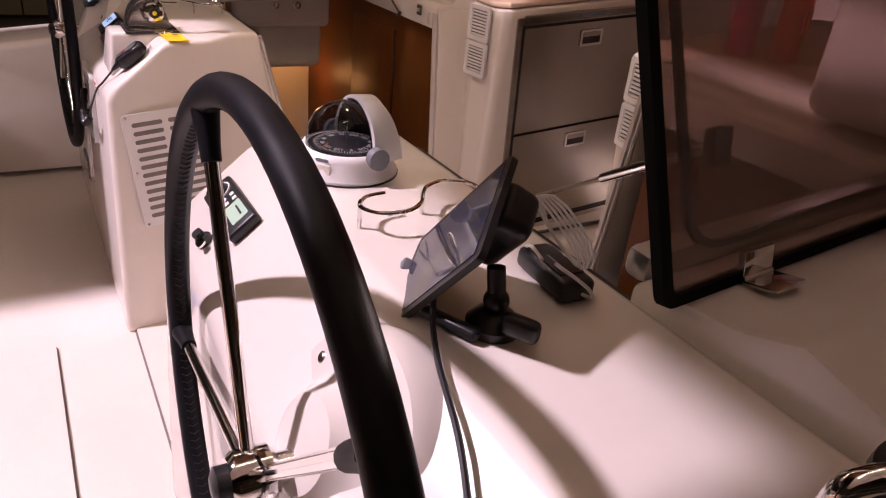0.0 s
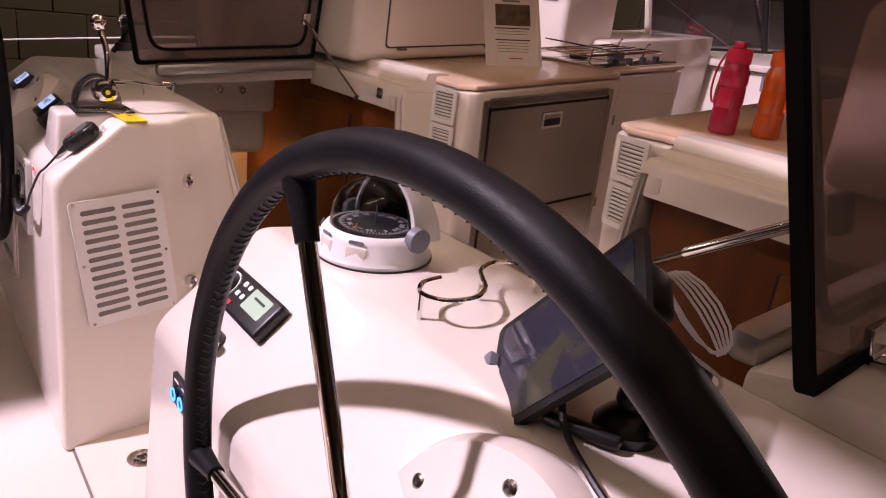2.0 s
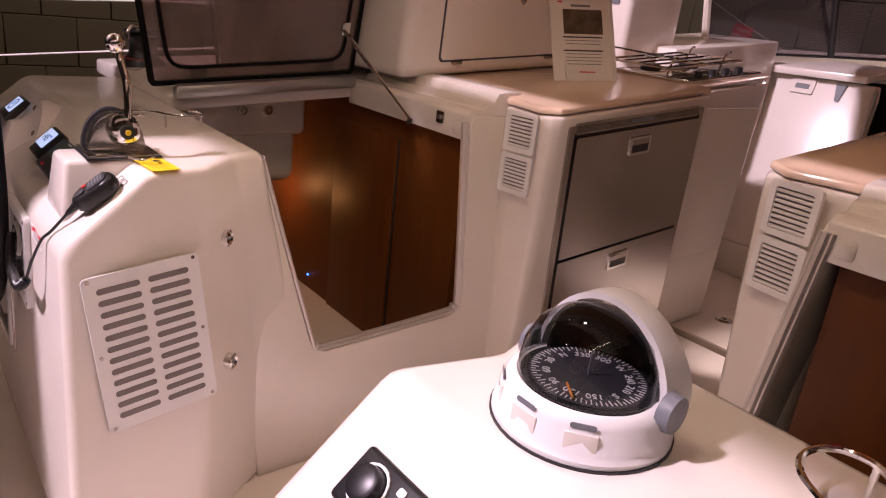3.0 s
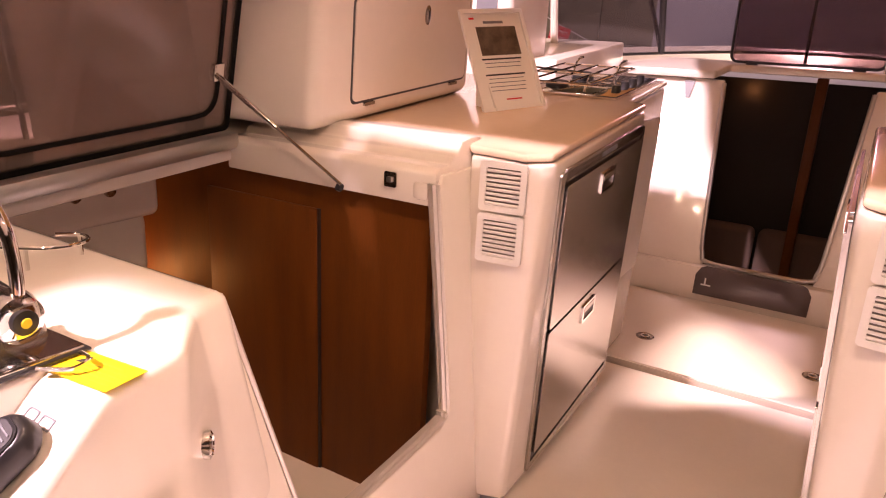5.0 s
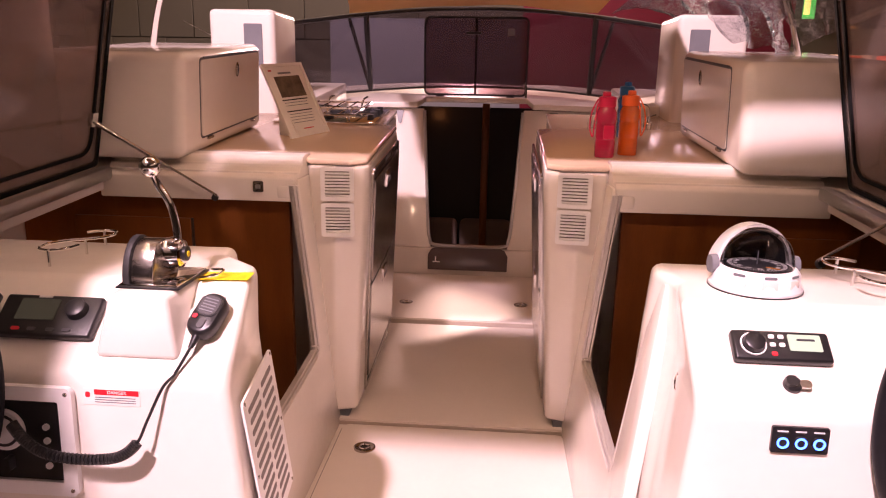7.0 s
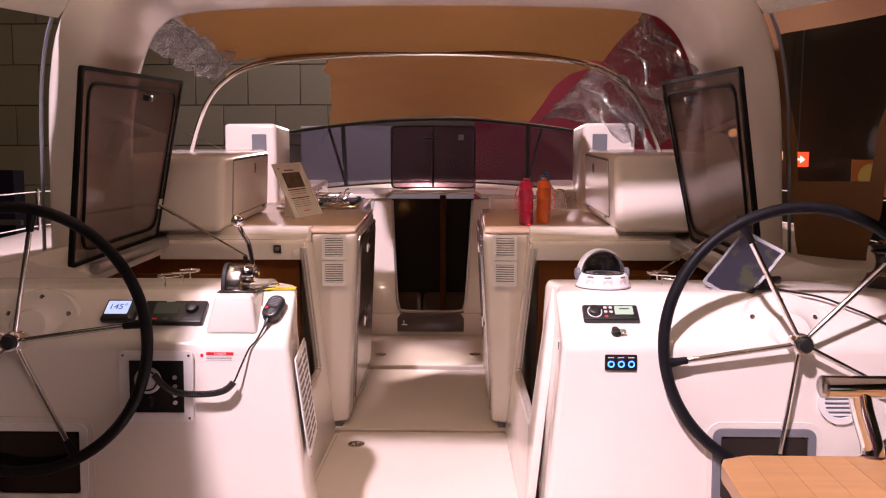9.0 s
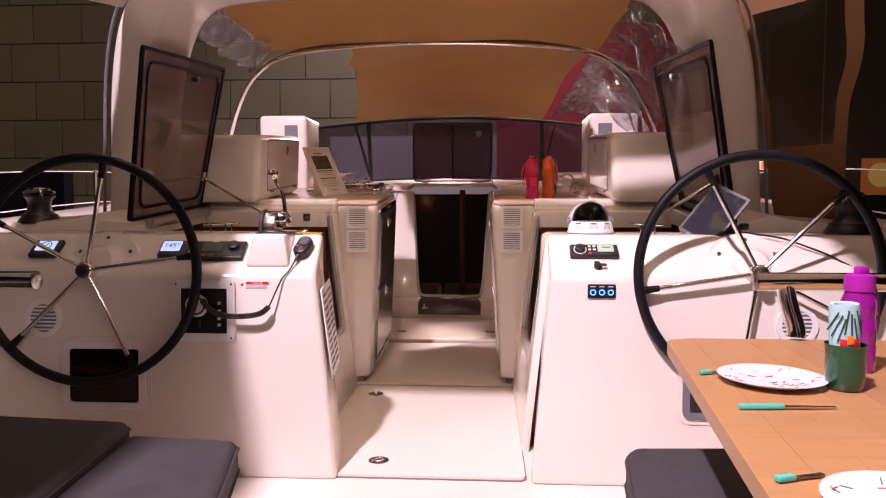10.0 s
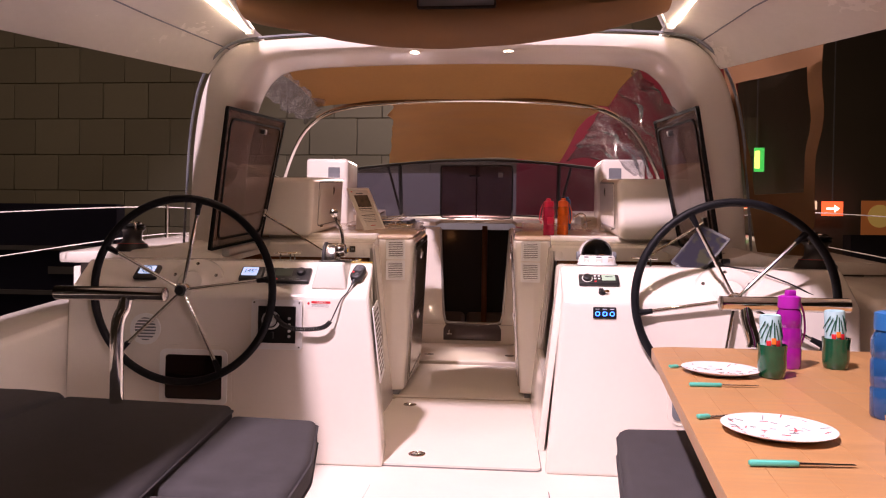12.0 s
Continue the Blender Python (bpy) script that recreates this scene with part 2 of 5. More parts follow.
    if m:
        bmesh.ops.transform(b, matrix=m, verts=b.verts)
    return join(bm, b)


def sheer(b, y0=5.75, k=0.09):
    """Lets a mesh rise toward the bow like the deck line."""
    m = Matrix.Identity(4)
    m[2][1], m[2][3] = k, -k * y0
    bmesh.ops.transform(b, matrix=m, verts=b.verts)
    return b


def words(name, text, size, mat, parent, m, label=""):
    cu = bpy.data.curves.new(name, "FONT")
    cu.body, cu.size, cu.align_x, cu.align_y, cu.extrude = text, size, "CENTER", "CENTER", 0.0003
    tmp = bpy.data.objects.new("tmp", cu)
    scene.collection.objects.link(tmp)
    me = bpy.data.meshes.new_from_object(tmp.evaluated_get(bpy.context.evaluated_depsgraph_get()))
    bpy.data.objects.remove(tmp)
    me.materials.append(mat)
    ob = new(name, me)
    ob.parent, ob.matrix_basis = parent, m
    if label:
        ob["label"] = label
    return ob


# ---- the large structure: cockpit of a sailing yacht, x to starboard, y forward ----
structure(part("floor", box((4.2, 10.2, 0.06), (0, 3.0, -0.056)), DECK), "cream non-skid cockpit floor of the yacht", "floor")


def console(s, x0, xk, xt):
    """Moulded helm console; s: -1 port, 1 starboard; inner corner at floor, kink and top."""
    d = 0.03 if s > 0 else 0.0
    plans = (
        (-0.03, ((x0, 4.185), (x0 + 0.04, 4.50), (d + 0.49, 4.74), (d + 0.50, 4.90), (1.86, 4.90), (1.86, 4.185))),
        (0.30, ((x0 + 0.4 * (xk - x0), 4.195), (x0 + 0.4 * (xk - x0) + 0.04, 4.51), (d + 0.50, 4.72), (d + 0.51, 4.86), (1.86, 4.86), (1.86, 4.195))),
        (0.77, ((xk, 4.215), (xk + 0.04, 4.53), (d + 0.505, 4.68), (d + 0.52, 4.76), (1.86, 4.76), (1.86, 4.215))),
        (0.925, ((xt + 0.005, 4.40), (xt + 0.04, 4.55), (d + 0.51, 4.645), (d + 0.525, 4.73), (1.86, 4.73), (1.86, 4.40))),
    )
    b = loft([[(s * x, y, z) for x, y in plan] for z, plan in plans], 0.022, 3)
    ob = part("wall_console_" + ("port" if s < 0 else "starboard"), b, GEL)
    return structure(ob, "white moulded gelcoat helm console with sloping dashboard", "helm console")


console(-1, 0.278, 0.362, 0.367)
console(1, 0.469, 0.542, 0.534)


def deck_side(s):
    """Side deck and coaming beside one cabin hatch, with the low wall toward the aisle."""
    side = "port" if s < 0 else "starboard"
    # outboard coaming with a rounded shoulder, then the side deck
    prof = ((1.30, 0.87), (1.30, 0.925), (1.36, 0.942), (1.48, 0.955), (1.56, 0.985), (1.64, 0.965), (1.72, 0.955), (2.25, 0.93), (2.25, 0.87))
    ob = part("wall_coaming_" + side, sheer(prism([(s * x, z + 0.016) for x, z in prof], "y", 4.732, 8.0, 0.012, 2), 4.73, 0.075), GEL)
    structure(ob, "white gelcoat coaming and side deck beside the cabin hatch", "coaming")
    # coaming beside the cockpit seats, falling toward the stern
    b = loft([[(s * x, y, z) for x, z in ((q - 0.05, 0), (q, h - 0.02), (q + 0.03, h), (2.25, h), (2.25, 0))] for y, h, q in (((-2, 0.44, 1.92), (2.6, 0.50, 1.90), (3.4, 0.55, 1.89), (3.8, 0.585, 1.88), (4.3, 0.64, 1.88), (4.73, 0.68, 1.88)) if s < 0 else ((-2, 0.44, 1.92), (2.6, 0.48, 1.90), (3.4, 0.54, 1.89), (3.78, 0.60, 1.92), (4.1, 0.70, 1.92), (4.30, 0.80, 1.92), (4.84, 0.90, 1.92)))], 0.012, 2)
    structure(part("wall_seat_" + side, b, GEL), "white gelcoat coaming falling toward the stern", "coaming")
    # aisle wall with the cabin opening cut down to a sill
    e = 0.16 if s > 0 else 0.0
    pts = ((4.70 - e, -0.03), (5.70, -0.03), (5.70, 1.0), (5.47, 1.0), (5.455, 0.96), (5.455, 0.40), (5.44, 0.36), (5.40, 0.335), (4.93 - e, 0.315), (4.89 - e, 0.33), (4.872 - e, 0.37), (4.735 - e / 2, 0.905), (4.66 - e / 2, 0.905))
    lean = Matrix.Identity(4)
    lean[0][2], lean[0][3] = s * 0.11, -s * 0.044
    b = prism(pts, "x", s * 0.50, s * 0.535, 0.006, 2)
    bmesh.ops.transform(b, matrix=lean, verts=b.verts)
    structure(part("wall_aisle_" + side, b, GEL), "white gelcoat wall with a cut-out to the aft cabin", "wall")
    # aluminium track round the cut-out
    line = [(s * 0.517, y, z) for y, z in ((5.448, 0.98), (5.448, 0.41), (5.43, 0.362), (5.39, 0.345), (4.94 - e, 0.325), (4.90 - e, 0.34), (4.878 - e, 0.38), (4.742 - e / 2, 0.90))]
    b = None
    for off in (-0.012, 0.012):
        b = tube(curve([(x + off, y, z) for x, y, z in line], 5), 0.006, 6, bm=b)
    b = tube(curve(line, 5), 0.011, 6, bm=b)
    bmesh.ops.transform(b, matrix=lean, verts=b.verts)
    structure(part("trim_track_" + side, b, TRACK), "aluminium slide track round the cabin cut-out", "trim")
    # ledge ahead of the opening, stepping up to the worktop
    led = ((5.45, 0.90), (5.45, 0.985), (5.47, 1.0), (5.52, 1.0), (5.535, 1.02), (5.56, 1.025), (5.575, 1.055), (5.62, 1.062), (5.68, 1.06), (5.68, 0.90))
    b = prism([(y, z + 0.018) for y, z in led], "x", s * 0.575, s * 1.315, 0.006, 2)
    structure(part("wall_ledge_" + side, b, GEL), "stepped white gelcoat ledge above the cabin opening", "ledge")
    b = box((0.05, 0.05, 0.05), (s * 0.62, 5.47, 0.955), 0.012)
    structure(part("trim_stop_" + side, b, GEL), "small moulded rubber-edged stop under the ledge", "trim")
    # rim on the other three sides of the top opening
    b = sheer(box((0.05, 0.70, 0.05), (s * 1.282, 5.10, 0.955), 0.015), 4.73, 0.075)
    structure(part("trim_rim_" + side, b, ALU), "grey sealing rim along the hatch opening", "trim")
    # inside of the cabin entry
    wood = part("wall_cabin_forward_" + side, box((1.50, 0.03, 1.85), (s * 1.36, 5.50, 0.02)), WOOD)
    structure(wood, "brown wood veneer bulkhead inside the aft cabin", "wall")
    b = box((0.455, 0.014, 1.70), (s * 1.215, 5.480, -0.01), 0.004)
    structure(part("door_cabin_" + side, b, WOOD), "brown veneer cabin door with a thin dark gap", "door")
    b = box((0.012, 0.010, 1.70), (s * 0.985, 5.483, -0.01))
    structure(part("trim_door_gap_" + side, b, DARK), "dark gap beside the cabin door", "trim")
    b = box((0.04, 3.86, 1.80), (s * 2.14, 6.66, -0.03), 0.004)
    structure(part("wall_cabin_outer_" + side, b, GEL), "white hull side under the side deck", "wall")
    # cabin floor and aft bulkhead: the cabin's shade is put into their colour
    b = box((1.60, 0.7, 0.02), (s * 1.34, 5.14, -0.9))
    structure(part("floor_cabin_" + side, b, DARK), "cabin floor at the bottom of the steps, coloured dark for shade", "floor")
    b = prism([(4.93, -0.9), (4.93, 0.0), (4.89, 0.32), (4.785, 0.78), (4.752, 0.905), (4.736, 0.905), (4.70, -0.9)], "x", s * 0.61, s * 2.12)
    structure(part("wall_cabin_aft_" + side, b, DARK), "bulkhead behind the helm console, coloured dark for shade", "wall")


for s in (-1, 1):
    deck_side(s)


def galley_block(s):
    """Fixed galley block beside the aisle with its worktop; it narrows beyond the refrigerator."""
    side = "port" if s < 0 else "starboard"
    lo = ((0.385, 5.62), (0.395, 5.60), (0.47, 5.575), (0.56, 5.60), (0.60, 5.70), (1.40, 5.70), (1.40, 7.03), (0.47, 7.03), (0.45, 6.50), (0.39, 6.46))
    hi = ((0.335, 5.64), (0.35, 5.605), (0.47, 5.58), (0.56, 5.60), (0.60, 5.69), (1.40, 5.69), (1.40, 7.03), (0.43, 7.03), (0.42, 6.50), (0.345, 6.46))
    b = loft([[(s * x, y, z + (0.09 * (y - 5.75) if z > 0.5 else 0)) for x, y in plan] for z, plan in ((0.03, lo), (0.08, lo), (0.98, hi), (1.05, hi))], 0.02, 3)
    structure(part("wall_galley_" + side, b, GEL), "white moulded galley block beside the aisle", "galley block")
    b = prism([(s * x, y) for x, y in ((0.34, 5.63), (0.40, 5.585), (0.56, 5.60), (0.60, 5.64), (1.40, 5.64), (1.40, 7.035), (0.425, 7.035), (0.415, 6.49), (0.345, 6.455))], "z", 1.054, 1.076, 0.009, 3)
    structure(part("worktop_" + side, sheer(b), TOP), "glossy cream worktop of the cockpit galley", "worktop")
    b = sheer(box((0.52, 0.98, 1.14), (s * 1.19, 7.535, 0.56), 0.015))
    structure(part("wall_side_" + side, b, GEL), "white gelcoat side of the companionway recess", "wall")
    b = box((0.04, 0.9, 0.06), (s * 0.44, 6.05, 0.016))
    structure(part("baseboard_" + side, b, GREY), "recessed grey plinth under the galley block", "baseboard")


for s in (-1, 1):
    galley_block(s)

# forward wall with the companionway, leaning forward, and the deck above
CX = -0.02


def front_half(s):
    lean = lambda z: 7.75 + 0.28 * z
    inner = ((0.27, 0.20), (0.285, 0.26), (0.345, 1.10), (0.36, 1.165))
    b = loft([[(CX + s * x, lean(z), z) for x, z in inner] + [(s * 1.45, lean(1.165), 1.165), (s * 1.45, lean(0.2), 0.2)],
              [(CX + s * x, lean(z) + 0.06, z) for x, z in inner] + [(s * 1.45, lean(1.165) + 0.06, 1.165), (s * 1.45, lean(0.2) + 0.06, 0.2)]], 0.008, 2)
    structure(part("wall_forward_" + ("port" if s < 0 else "starboard"), b, GEL), "white gelcoat wall beside the companionway", "wall")


for s in (-1, 1):
    front_half(s)
b = box((2.9, 0.08, 0.21), (0, 7.80, 0.10), 0.008)
structure(part("wall_forward_sill", b, GEL), "white gelcoat sill below the companionway", "wall")
frame_line = curve([(CX + x, 7.742 + 0.28 * z, z) for x, z in ((-0.352, 1.15), (-0.30, 0.42), (-0.28, 0.27), (-0.24, 0.225), (0, 0.22), (0.24, 0.225), (0.28, 0.27), (0.30, 0.42), (0.352, 1.15))], 5)
structure(part("trim_companionway", tube(frame_line, 0.012, 8), ALU), "aluminium edge frame of the companionway", "trim")
b = loft([[(x, y, z + dz) for x, y, z in ((-1.45, 8.0, 1.19), (-0.42, 8.03, 1.20), (-0.38, 8.22, 1.235), (0.36, 8.22, 1.235), (0.40, 8.03, 1.20), (1.45, 8.0, 1.19), (1.6, 9.0, 1.26), (0.7, 9.6, 1.33), (-0.7, 9.6, 1.33), (-1.6, 9.0, 1.26))] for dz in (-0.03, 0.012)], 0.01, 2)
structure(part("deck_forward", b, GEL), "white gelcoat deck ahead of the companionway", "deck")
# saloon walls and floor, painted near-black for the unlit inside
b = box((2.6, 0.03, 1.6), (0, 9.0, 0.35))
structure(part("wall_saloon", b, DARK), "brown saloon bulkhead seen through the companionway, darkened for shade", "wall")
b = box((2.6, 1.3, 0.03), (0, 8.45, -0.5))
structure(part("floor_saloon", b, DARK), "saloon floor below the companionway, darkened for shade", "floor")
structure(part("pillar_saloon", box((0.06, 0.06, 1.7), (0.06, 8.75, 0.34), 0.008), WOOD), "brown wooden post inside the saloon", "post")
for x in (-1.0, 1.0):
    structure(part("wall_saloon_side", box((0.03, 1.2, 1.6), (x, 8.4, 0.35)), DARK), "saloon side wall, darkened for shade", "wall")


# arch over the helm stations, raked aft toward its top
def arch():
    outer = [(1.67, 0.93, 5.05), (1.63, 1.25, 5.0), (1.58, 1.57, 4.93), (1.52, 1.78, 4.86), (1.44, 1.94, 4.79), (1.32, 2.06, 4.72), (1.13, 2.12, 4.67), (0.6, 2.14, 4.64), (0.0, 2.145, 4.63)]
    inner = [(1.47, 0.93, 5.06), (1.42, 1.25, 5.01), (1.36, 1.55, 4.94), (1.29, 1.74, 4.87), (1.21, 1.88, 4.80), (1.11, 1.98, 4.73), (0.96, 2.03, 4.68), (0.55, 2.045, 4.65), (0.0, 2.05, 4.64)]
    both = lambda pts: curve([(-x, y, z) for x, z, y in pts] + [(x, y, z) for x, z, y in reversed(pts[:-1])], 5)
    loops = []
    for a, c in zip(both(outer), both(inner)):
        d = 0.40 + 0.08 * (2.1 - a.z)
        mid, half = (a + c) / 2 + Vector((0, d / 2, 0)), (a - c) / 2
        loop = []
        for k in range(20):
            u, v = math.cos(k * math.tau / 20), math.sin(k * math.tau / 20)
            loop.append(mid + half * math.copysign(abs(u) ** 0.45, u) + Vector((0, d / 2 * math.copysign(abs(v) ** 0.45, v), 0)))
        loops.append(loop)
    return loft(loops)


def arch_track():
    pts = [(1.672, 5.04, 0.93), (1.632, 4.99, 1.25), (1.582, 4.92, 1.57), (1.522, 4.85, 1.78), (1.442, 4.78, 1.942), (1.322, 4.71, 2.062), (1.13, 4.66, 2.122), (0.6, 4.63, 2.142), (0, 4.62, 2.147)]
    return tube(curve([(-x, y + 0.02, z) for x, y, z in pts] + [(x, y + 0.02, z) for x, y, z in reversed(pts[:-1])], 5), 0.008, 8)


structure(part("arch", arch(), GEL), "white moulded targa arch over the helm stations", "arch")
structure(part("trim_arch", arch_track(), GREY), "grey awning track along the edge of the arch", "trim")

# hall round the boat
structure(part("ground", box((60, 60, 0.1), (0, 5, -2.2)), CARPET), "dark exhibition hall floor far below the deck", "floor")
for nm, at, size in (("wall_hall_forward", (0, 19, 4), (44, 0.4, 13)), ("wall_hall_port", (-15, 5, 4), (0.4, 36, 13)), ("wall_hall_starboard", (13, 5, 4), (0.4, 36, 13)), ("wall_hall_aft", (0, -12, 4), (44, 0.4, 13))):
    structure(part(nm, box(size, at), HALL), "dark grey clad wall of the exhibition hall", "wall")
structure(part("ceiling_hall", box((44, 36, 0.3), (0, 4, 10.6)), HALL), "dark ceiling of the exhibition hall", "ceiling")


def basis(o, x, z):
    """A pose at o with the given x direction and about the given z direction; its -y looks out of the surface."""
    x, z = Vector(x).normalized(), Vector(z)
    y = z.cross(x).normalized()
    z = x.cross(y)
    return Matrix.Translation(o) @ Matrix((x, y, z)).transposed().to_4x4()


def dash(x, u):
    """A pose on the sloping dashboard; u runs from its lower edge (0) to its upper edge (1)."""
    return pose(x, 4.2145 + 0.185 * u, 0.7705 + 0.155 * u, -50, 0, 0)


def face(x, z):
    """A pose on the upright aft face of a console."""
    return pose(x, 4.1845 + 0.039 * z, z, -2.2, 0, 0)


# ---- the helm wheels ----
def wheel(m, phase):
    w = thing("helm_wheel", "large black leather-wrapped steering wheel with steel spokes", "steering wheel", m=m, group="helm wheels")
    R = 0.436
    part("rim", tube([(R * math.cos(a), 0, R * math.sin(a)) for a in np.linspace(0, math.tau, 97)[:-1]], 0.0185, 16, True), LEATHER, w, "black leather-wrapped rim")
    b = None
    for k in range(210):
        a = math.tau * k / 210
        c, q, e = math.cos(a), math.sin(a), math.tau / 700
        c2, q2 = math.cos(a + e), math.sin(a + e)
        b = tube([((R - 0.0175) * c, -0.0075, (R - 0.0175) * q), ((R - 0.0195) * c2, 0, (R - 0.0195) * q2), ((R - 0.0175) * c, 0.0075, (R - 0.0175) * q)], 0.0009, 4, bm=b)
    part("stitching", b, BLACK, w, "black lacing along the inside of the rim")
    for k in range(5):
        a = radians(phase + 72 * k)
        c, q = math.cos(a), math.sin(a)
        sp = part("spoke", tube([(0.03 * c, 0, 0.03 * q), (0.386 * c, 0, 0.386 * q)], 0.0088, 12), CHROME, w, "polished steel spoke")
        part("sleeve", tube([(0.364 * c, 0, 0.364 * q), (0.386 * c, 0, 0.386 * q), (0.424 * c, 0, 0.424 * q)], [0.0115, 0.0125, 0.0165], 12), LEATHER, sp)
    ax = pose(0, 0, 0, 90, 0, 0)
    part("hub", spin([(0, -0.03), (0.026, -0.03), (0.034, -0.022), (0.034, 0.018), (0.028, 0.026), (0, 0.026)], 24, ax), CHROME, w)
    part("hub_cap", spin([(0, 0.024), (0.022, 0.026), (0.022, 0.040), (0.012, 0.045), (0, 0.045)], 20, ax), BLACK, w)
    part("shaft", spin([(0, -0.14), (0.020, -0.14), (0.020, -0.03), (0, -0.03)], 16, ax), CHROME, w)
    return w


HUBS = {-1: (-1.248, 4.165, 0.791), 1: (1.300, 4.178, 0.793)}
wheel(pose(*HUBS[-1], -1.8, 0, 0.8), 80)
wheel(pose(*HUBS[1], -1.8, 0, -0.8), 45 + 72)

for s in (-1, 1):
    o = thing("steering_boss", "white round steering pedestal boss with bolts on the console", "steering boss", group="steering bosses", m=pose(HUBS[s][0], 4.292, 0.795, -26, 0, 0))
    ax = pose(0, 0, 0, 90, 0, 0)
    part("flange", spin([(0, -0.06), (0.160, -0.06), (0.158, -0.005), (0.148, 0.012), (0.10, 0.020), (0.075, 0.036), (0.06, 0.060), (0.045, 0.064), (0, 0.064)], 48, ax), GEL, o)
    for k in range(6):
        a = radians(30 + 60 * k)
        part("bolt", spin([(0, 0), (0.009, 0), (0.009, 0.004), (0.006, 0.006), (0, 0.005)], 14, pose(0.12 * math.cos(a), -0.013, 0.12 * math.sin(a), 90, 0, 0)), STEEL, o)

o = thing("brake_knob", "black round knob on a white moulded foot beside the wheel", "knob", m=pose(1.283, 4.305, 0.832, 0, 0, 0))
part("foot", spin([(0, -0.03), (0.034, -0.03), (0.032, 0.004), (0.026, 0.008), (0, 0.008)], 8), GEL, o)
part("stem", spin([(0, 0.006), (0.008, 0.006), (0.008, 0.014), (0, 0.014)], 12), CHROME, o)
part("cap", spin([(0, 0.012), (0.014, 0.012), (0.0185, 0.018), (0.0185, 0.030), (0.013, 0.038), (0, 0.040)], 20), BLACK, o)


# ---- hatch lids of the aft cabins ----
def lid(s):
    """Smoked hatch lid standing open on its outboard hinges."""
    o = thing("hatch_lid", "open smoked acrylic hatch lid with black frame, standing upright", "hatch lid", group="cabin hatch lids", m=Matrix.Translation((s * (1.350 if s < 0 else 1.391), 0, 0.966 if s < 0 else 0.958)) @ Matrix.Rotation(radians(-s * (11.5 if s < 0 else 12.5)), 4, "Y"))
    def outline(g, r):
        pts = [(4.69 + g, g), (5.47 - g, g), (5.47 - g, 0.80 - g), (4.55 + g, 0.80 - g)]
        out = []
        for i in range(4):
            p, a, c = (Vector(pts[k % 4]) for k in (i, i - 1, i + 1))
            d, e = (a - p).normalized(), (c - p).normalized()
            out += [(1 - t) ** 2 * (p + d * r) + 2 * t * (1 - t) * p + t * t * (p + e * r) for t in (0, 0.25, 0.5, 0.75, 1)]
        return out
    def band(g0, g1, r0, r1, x0, x1):
        a, c = outline(g0, r0), outline(g1, r1)
        return loft([[(x, y, z) for y, z in l] for l, x in ((a, x0), (a, x1), (c, x1), (c, x0), (a, x0))], caps=False)
    up = lambda b: sheer(b, 4.69, 0.085)
    part("pane", up(loft([[(x, y, z) for y, z in outline(0.004, 0.02)] for x in (-0.004, 0.004)])), SMOKE, o, "brown smoked acrylic pane")
    part("frame", up(band(0.0, 0.016, 0.02, 0.016, -0.009, 0.009)), FRAME, o)
    part("seal", up(band(0.055, 0.066, 0.07, 0.06, -s * 0.005, -s * 0.013)), FRAME, o, "black rubber sealing strip")
    for y in (4.86, 5.36):
        h = part("hinge", up(box((0.012, 0.06, 0.05), (s * 0.012, y, 0.022), 0.002)), CHROME if s > 0 else BLACK, o)
        part("leaf", up(box((0.055, 0.062, 0.006), (s * 0.042, y, 0.006), 0.002)), CHROME if s > 0 else BLACK, h)
        part("pin", up(tube([(s * 0.014, y - 0.03, 0.008), (s * 0.014, y + 0.03, 0.008)], 0.007, 8)), CHROME if s > 0 else BLACK, h)
    part("latch", up(box((0.03, 0.045, 0.03), (-s * 0.015, 5.10, 0.70), 0.006)), BLACK, o)
    part("bracket", up(box((0.02, 0.035, 0.05), (-s * 0.014, 5.40 if s < 0 else 4.79, 0.185 if s < 0 else 0.195), 0.004)), CHROME if s < 0 else BLACK, o)
    return o


for s in (-1, 1):
    lid(s)
    o = thing("gas_strut", "slim steel gas strut holding the hatch lid open", "gas strut", group="gas struts")
    a, c = (Vector((-1.30, 5.39, 1.207)), Vector((-0.861, 5.430, 0.938))) if s < 0 else (Vector((1.338, 4.788, 1.157)), Vector((0.98, 4.775, 0.93)))
    m = a.lerp(c, 0.52)
    part("cylinder", tube([a, m], 0.0085, 10), CHROME, o)
    part("rod", tube([m, c], 0.0045, 8), STEEL, o)
    part("end_fitting", tube([c - Vector((s * -0.012, 0, 0.006)), c + Vector((s * 0.008, 0.01, -0.012))], 0.012, 10), BLACK, o)
    if s > 0:
        continue
    o = thing("latch_plate", "small steel latch plate on the ledge", "latch", group="latch plates", m=pose(s * 0.711, 5.448, 0.973))
    part("plate", plate(0.038, 0.04, 0.004, 0.005), STEEL, o)
    part("bolt", plate(0.016, 0.014, 0.010, 0.003), ALU, o)


# ---- dashboard instruments ----
SCREEN_GREEN = glow("lcd_green", (0.34, 0.48, 0.36), 0.35)
SCREEN_BLUE = glow("lcd_white_blue", (0.45, 0.60, 0.85), 1.1)
BLUE_LED = glow("blue_led", (0.03, 0.16, 1.0), 7.0)
INK = material("dark_ink", (0.03, 0.03, 0.035), 0.6, vary=0.1)
PALE = material("pale_print", (0.75, 0.75, 0.74), 0.6, vary=0.05)


def instrument(name, label, category, m, w, h):
    o = thing(name, label, category, m=m)
    part("body", box((w, 0.022, h), (0, -0.009, 0), 0.006, 3), BLACK, o)
    return o


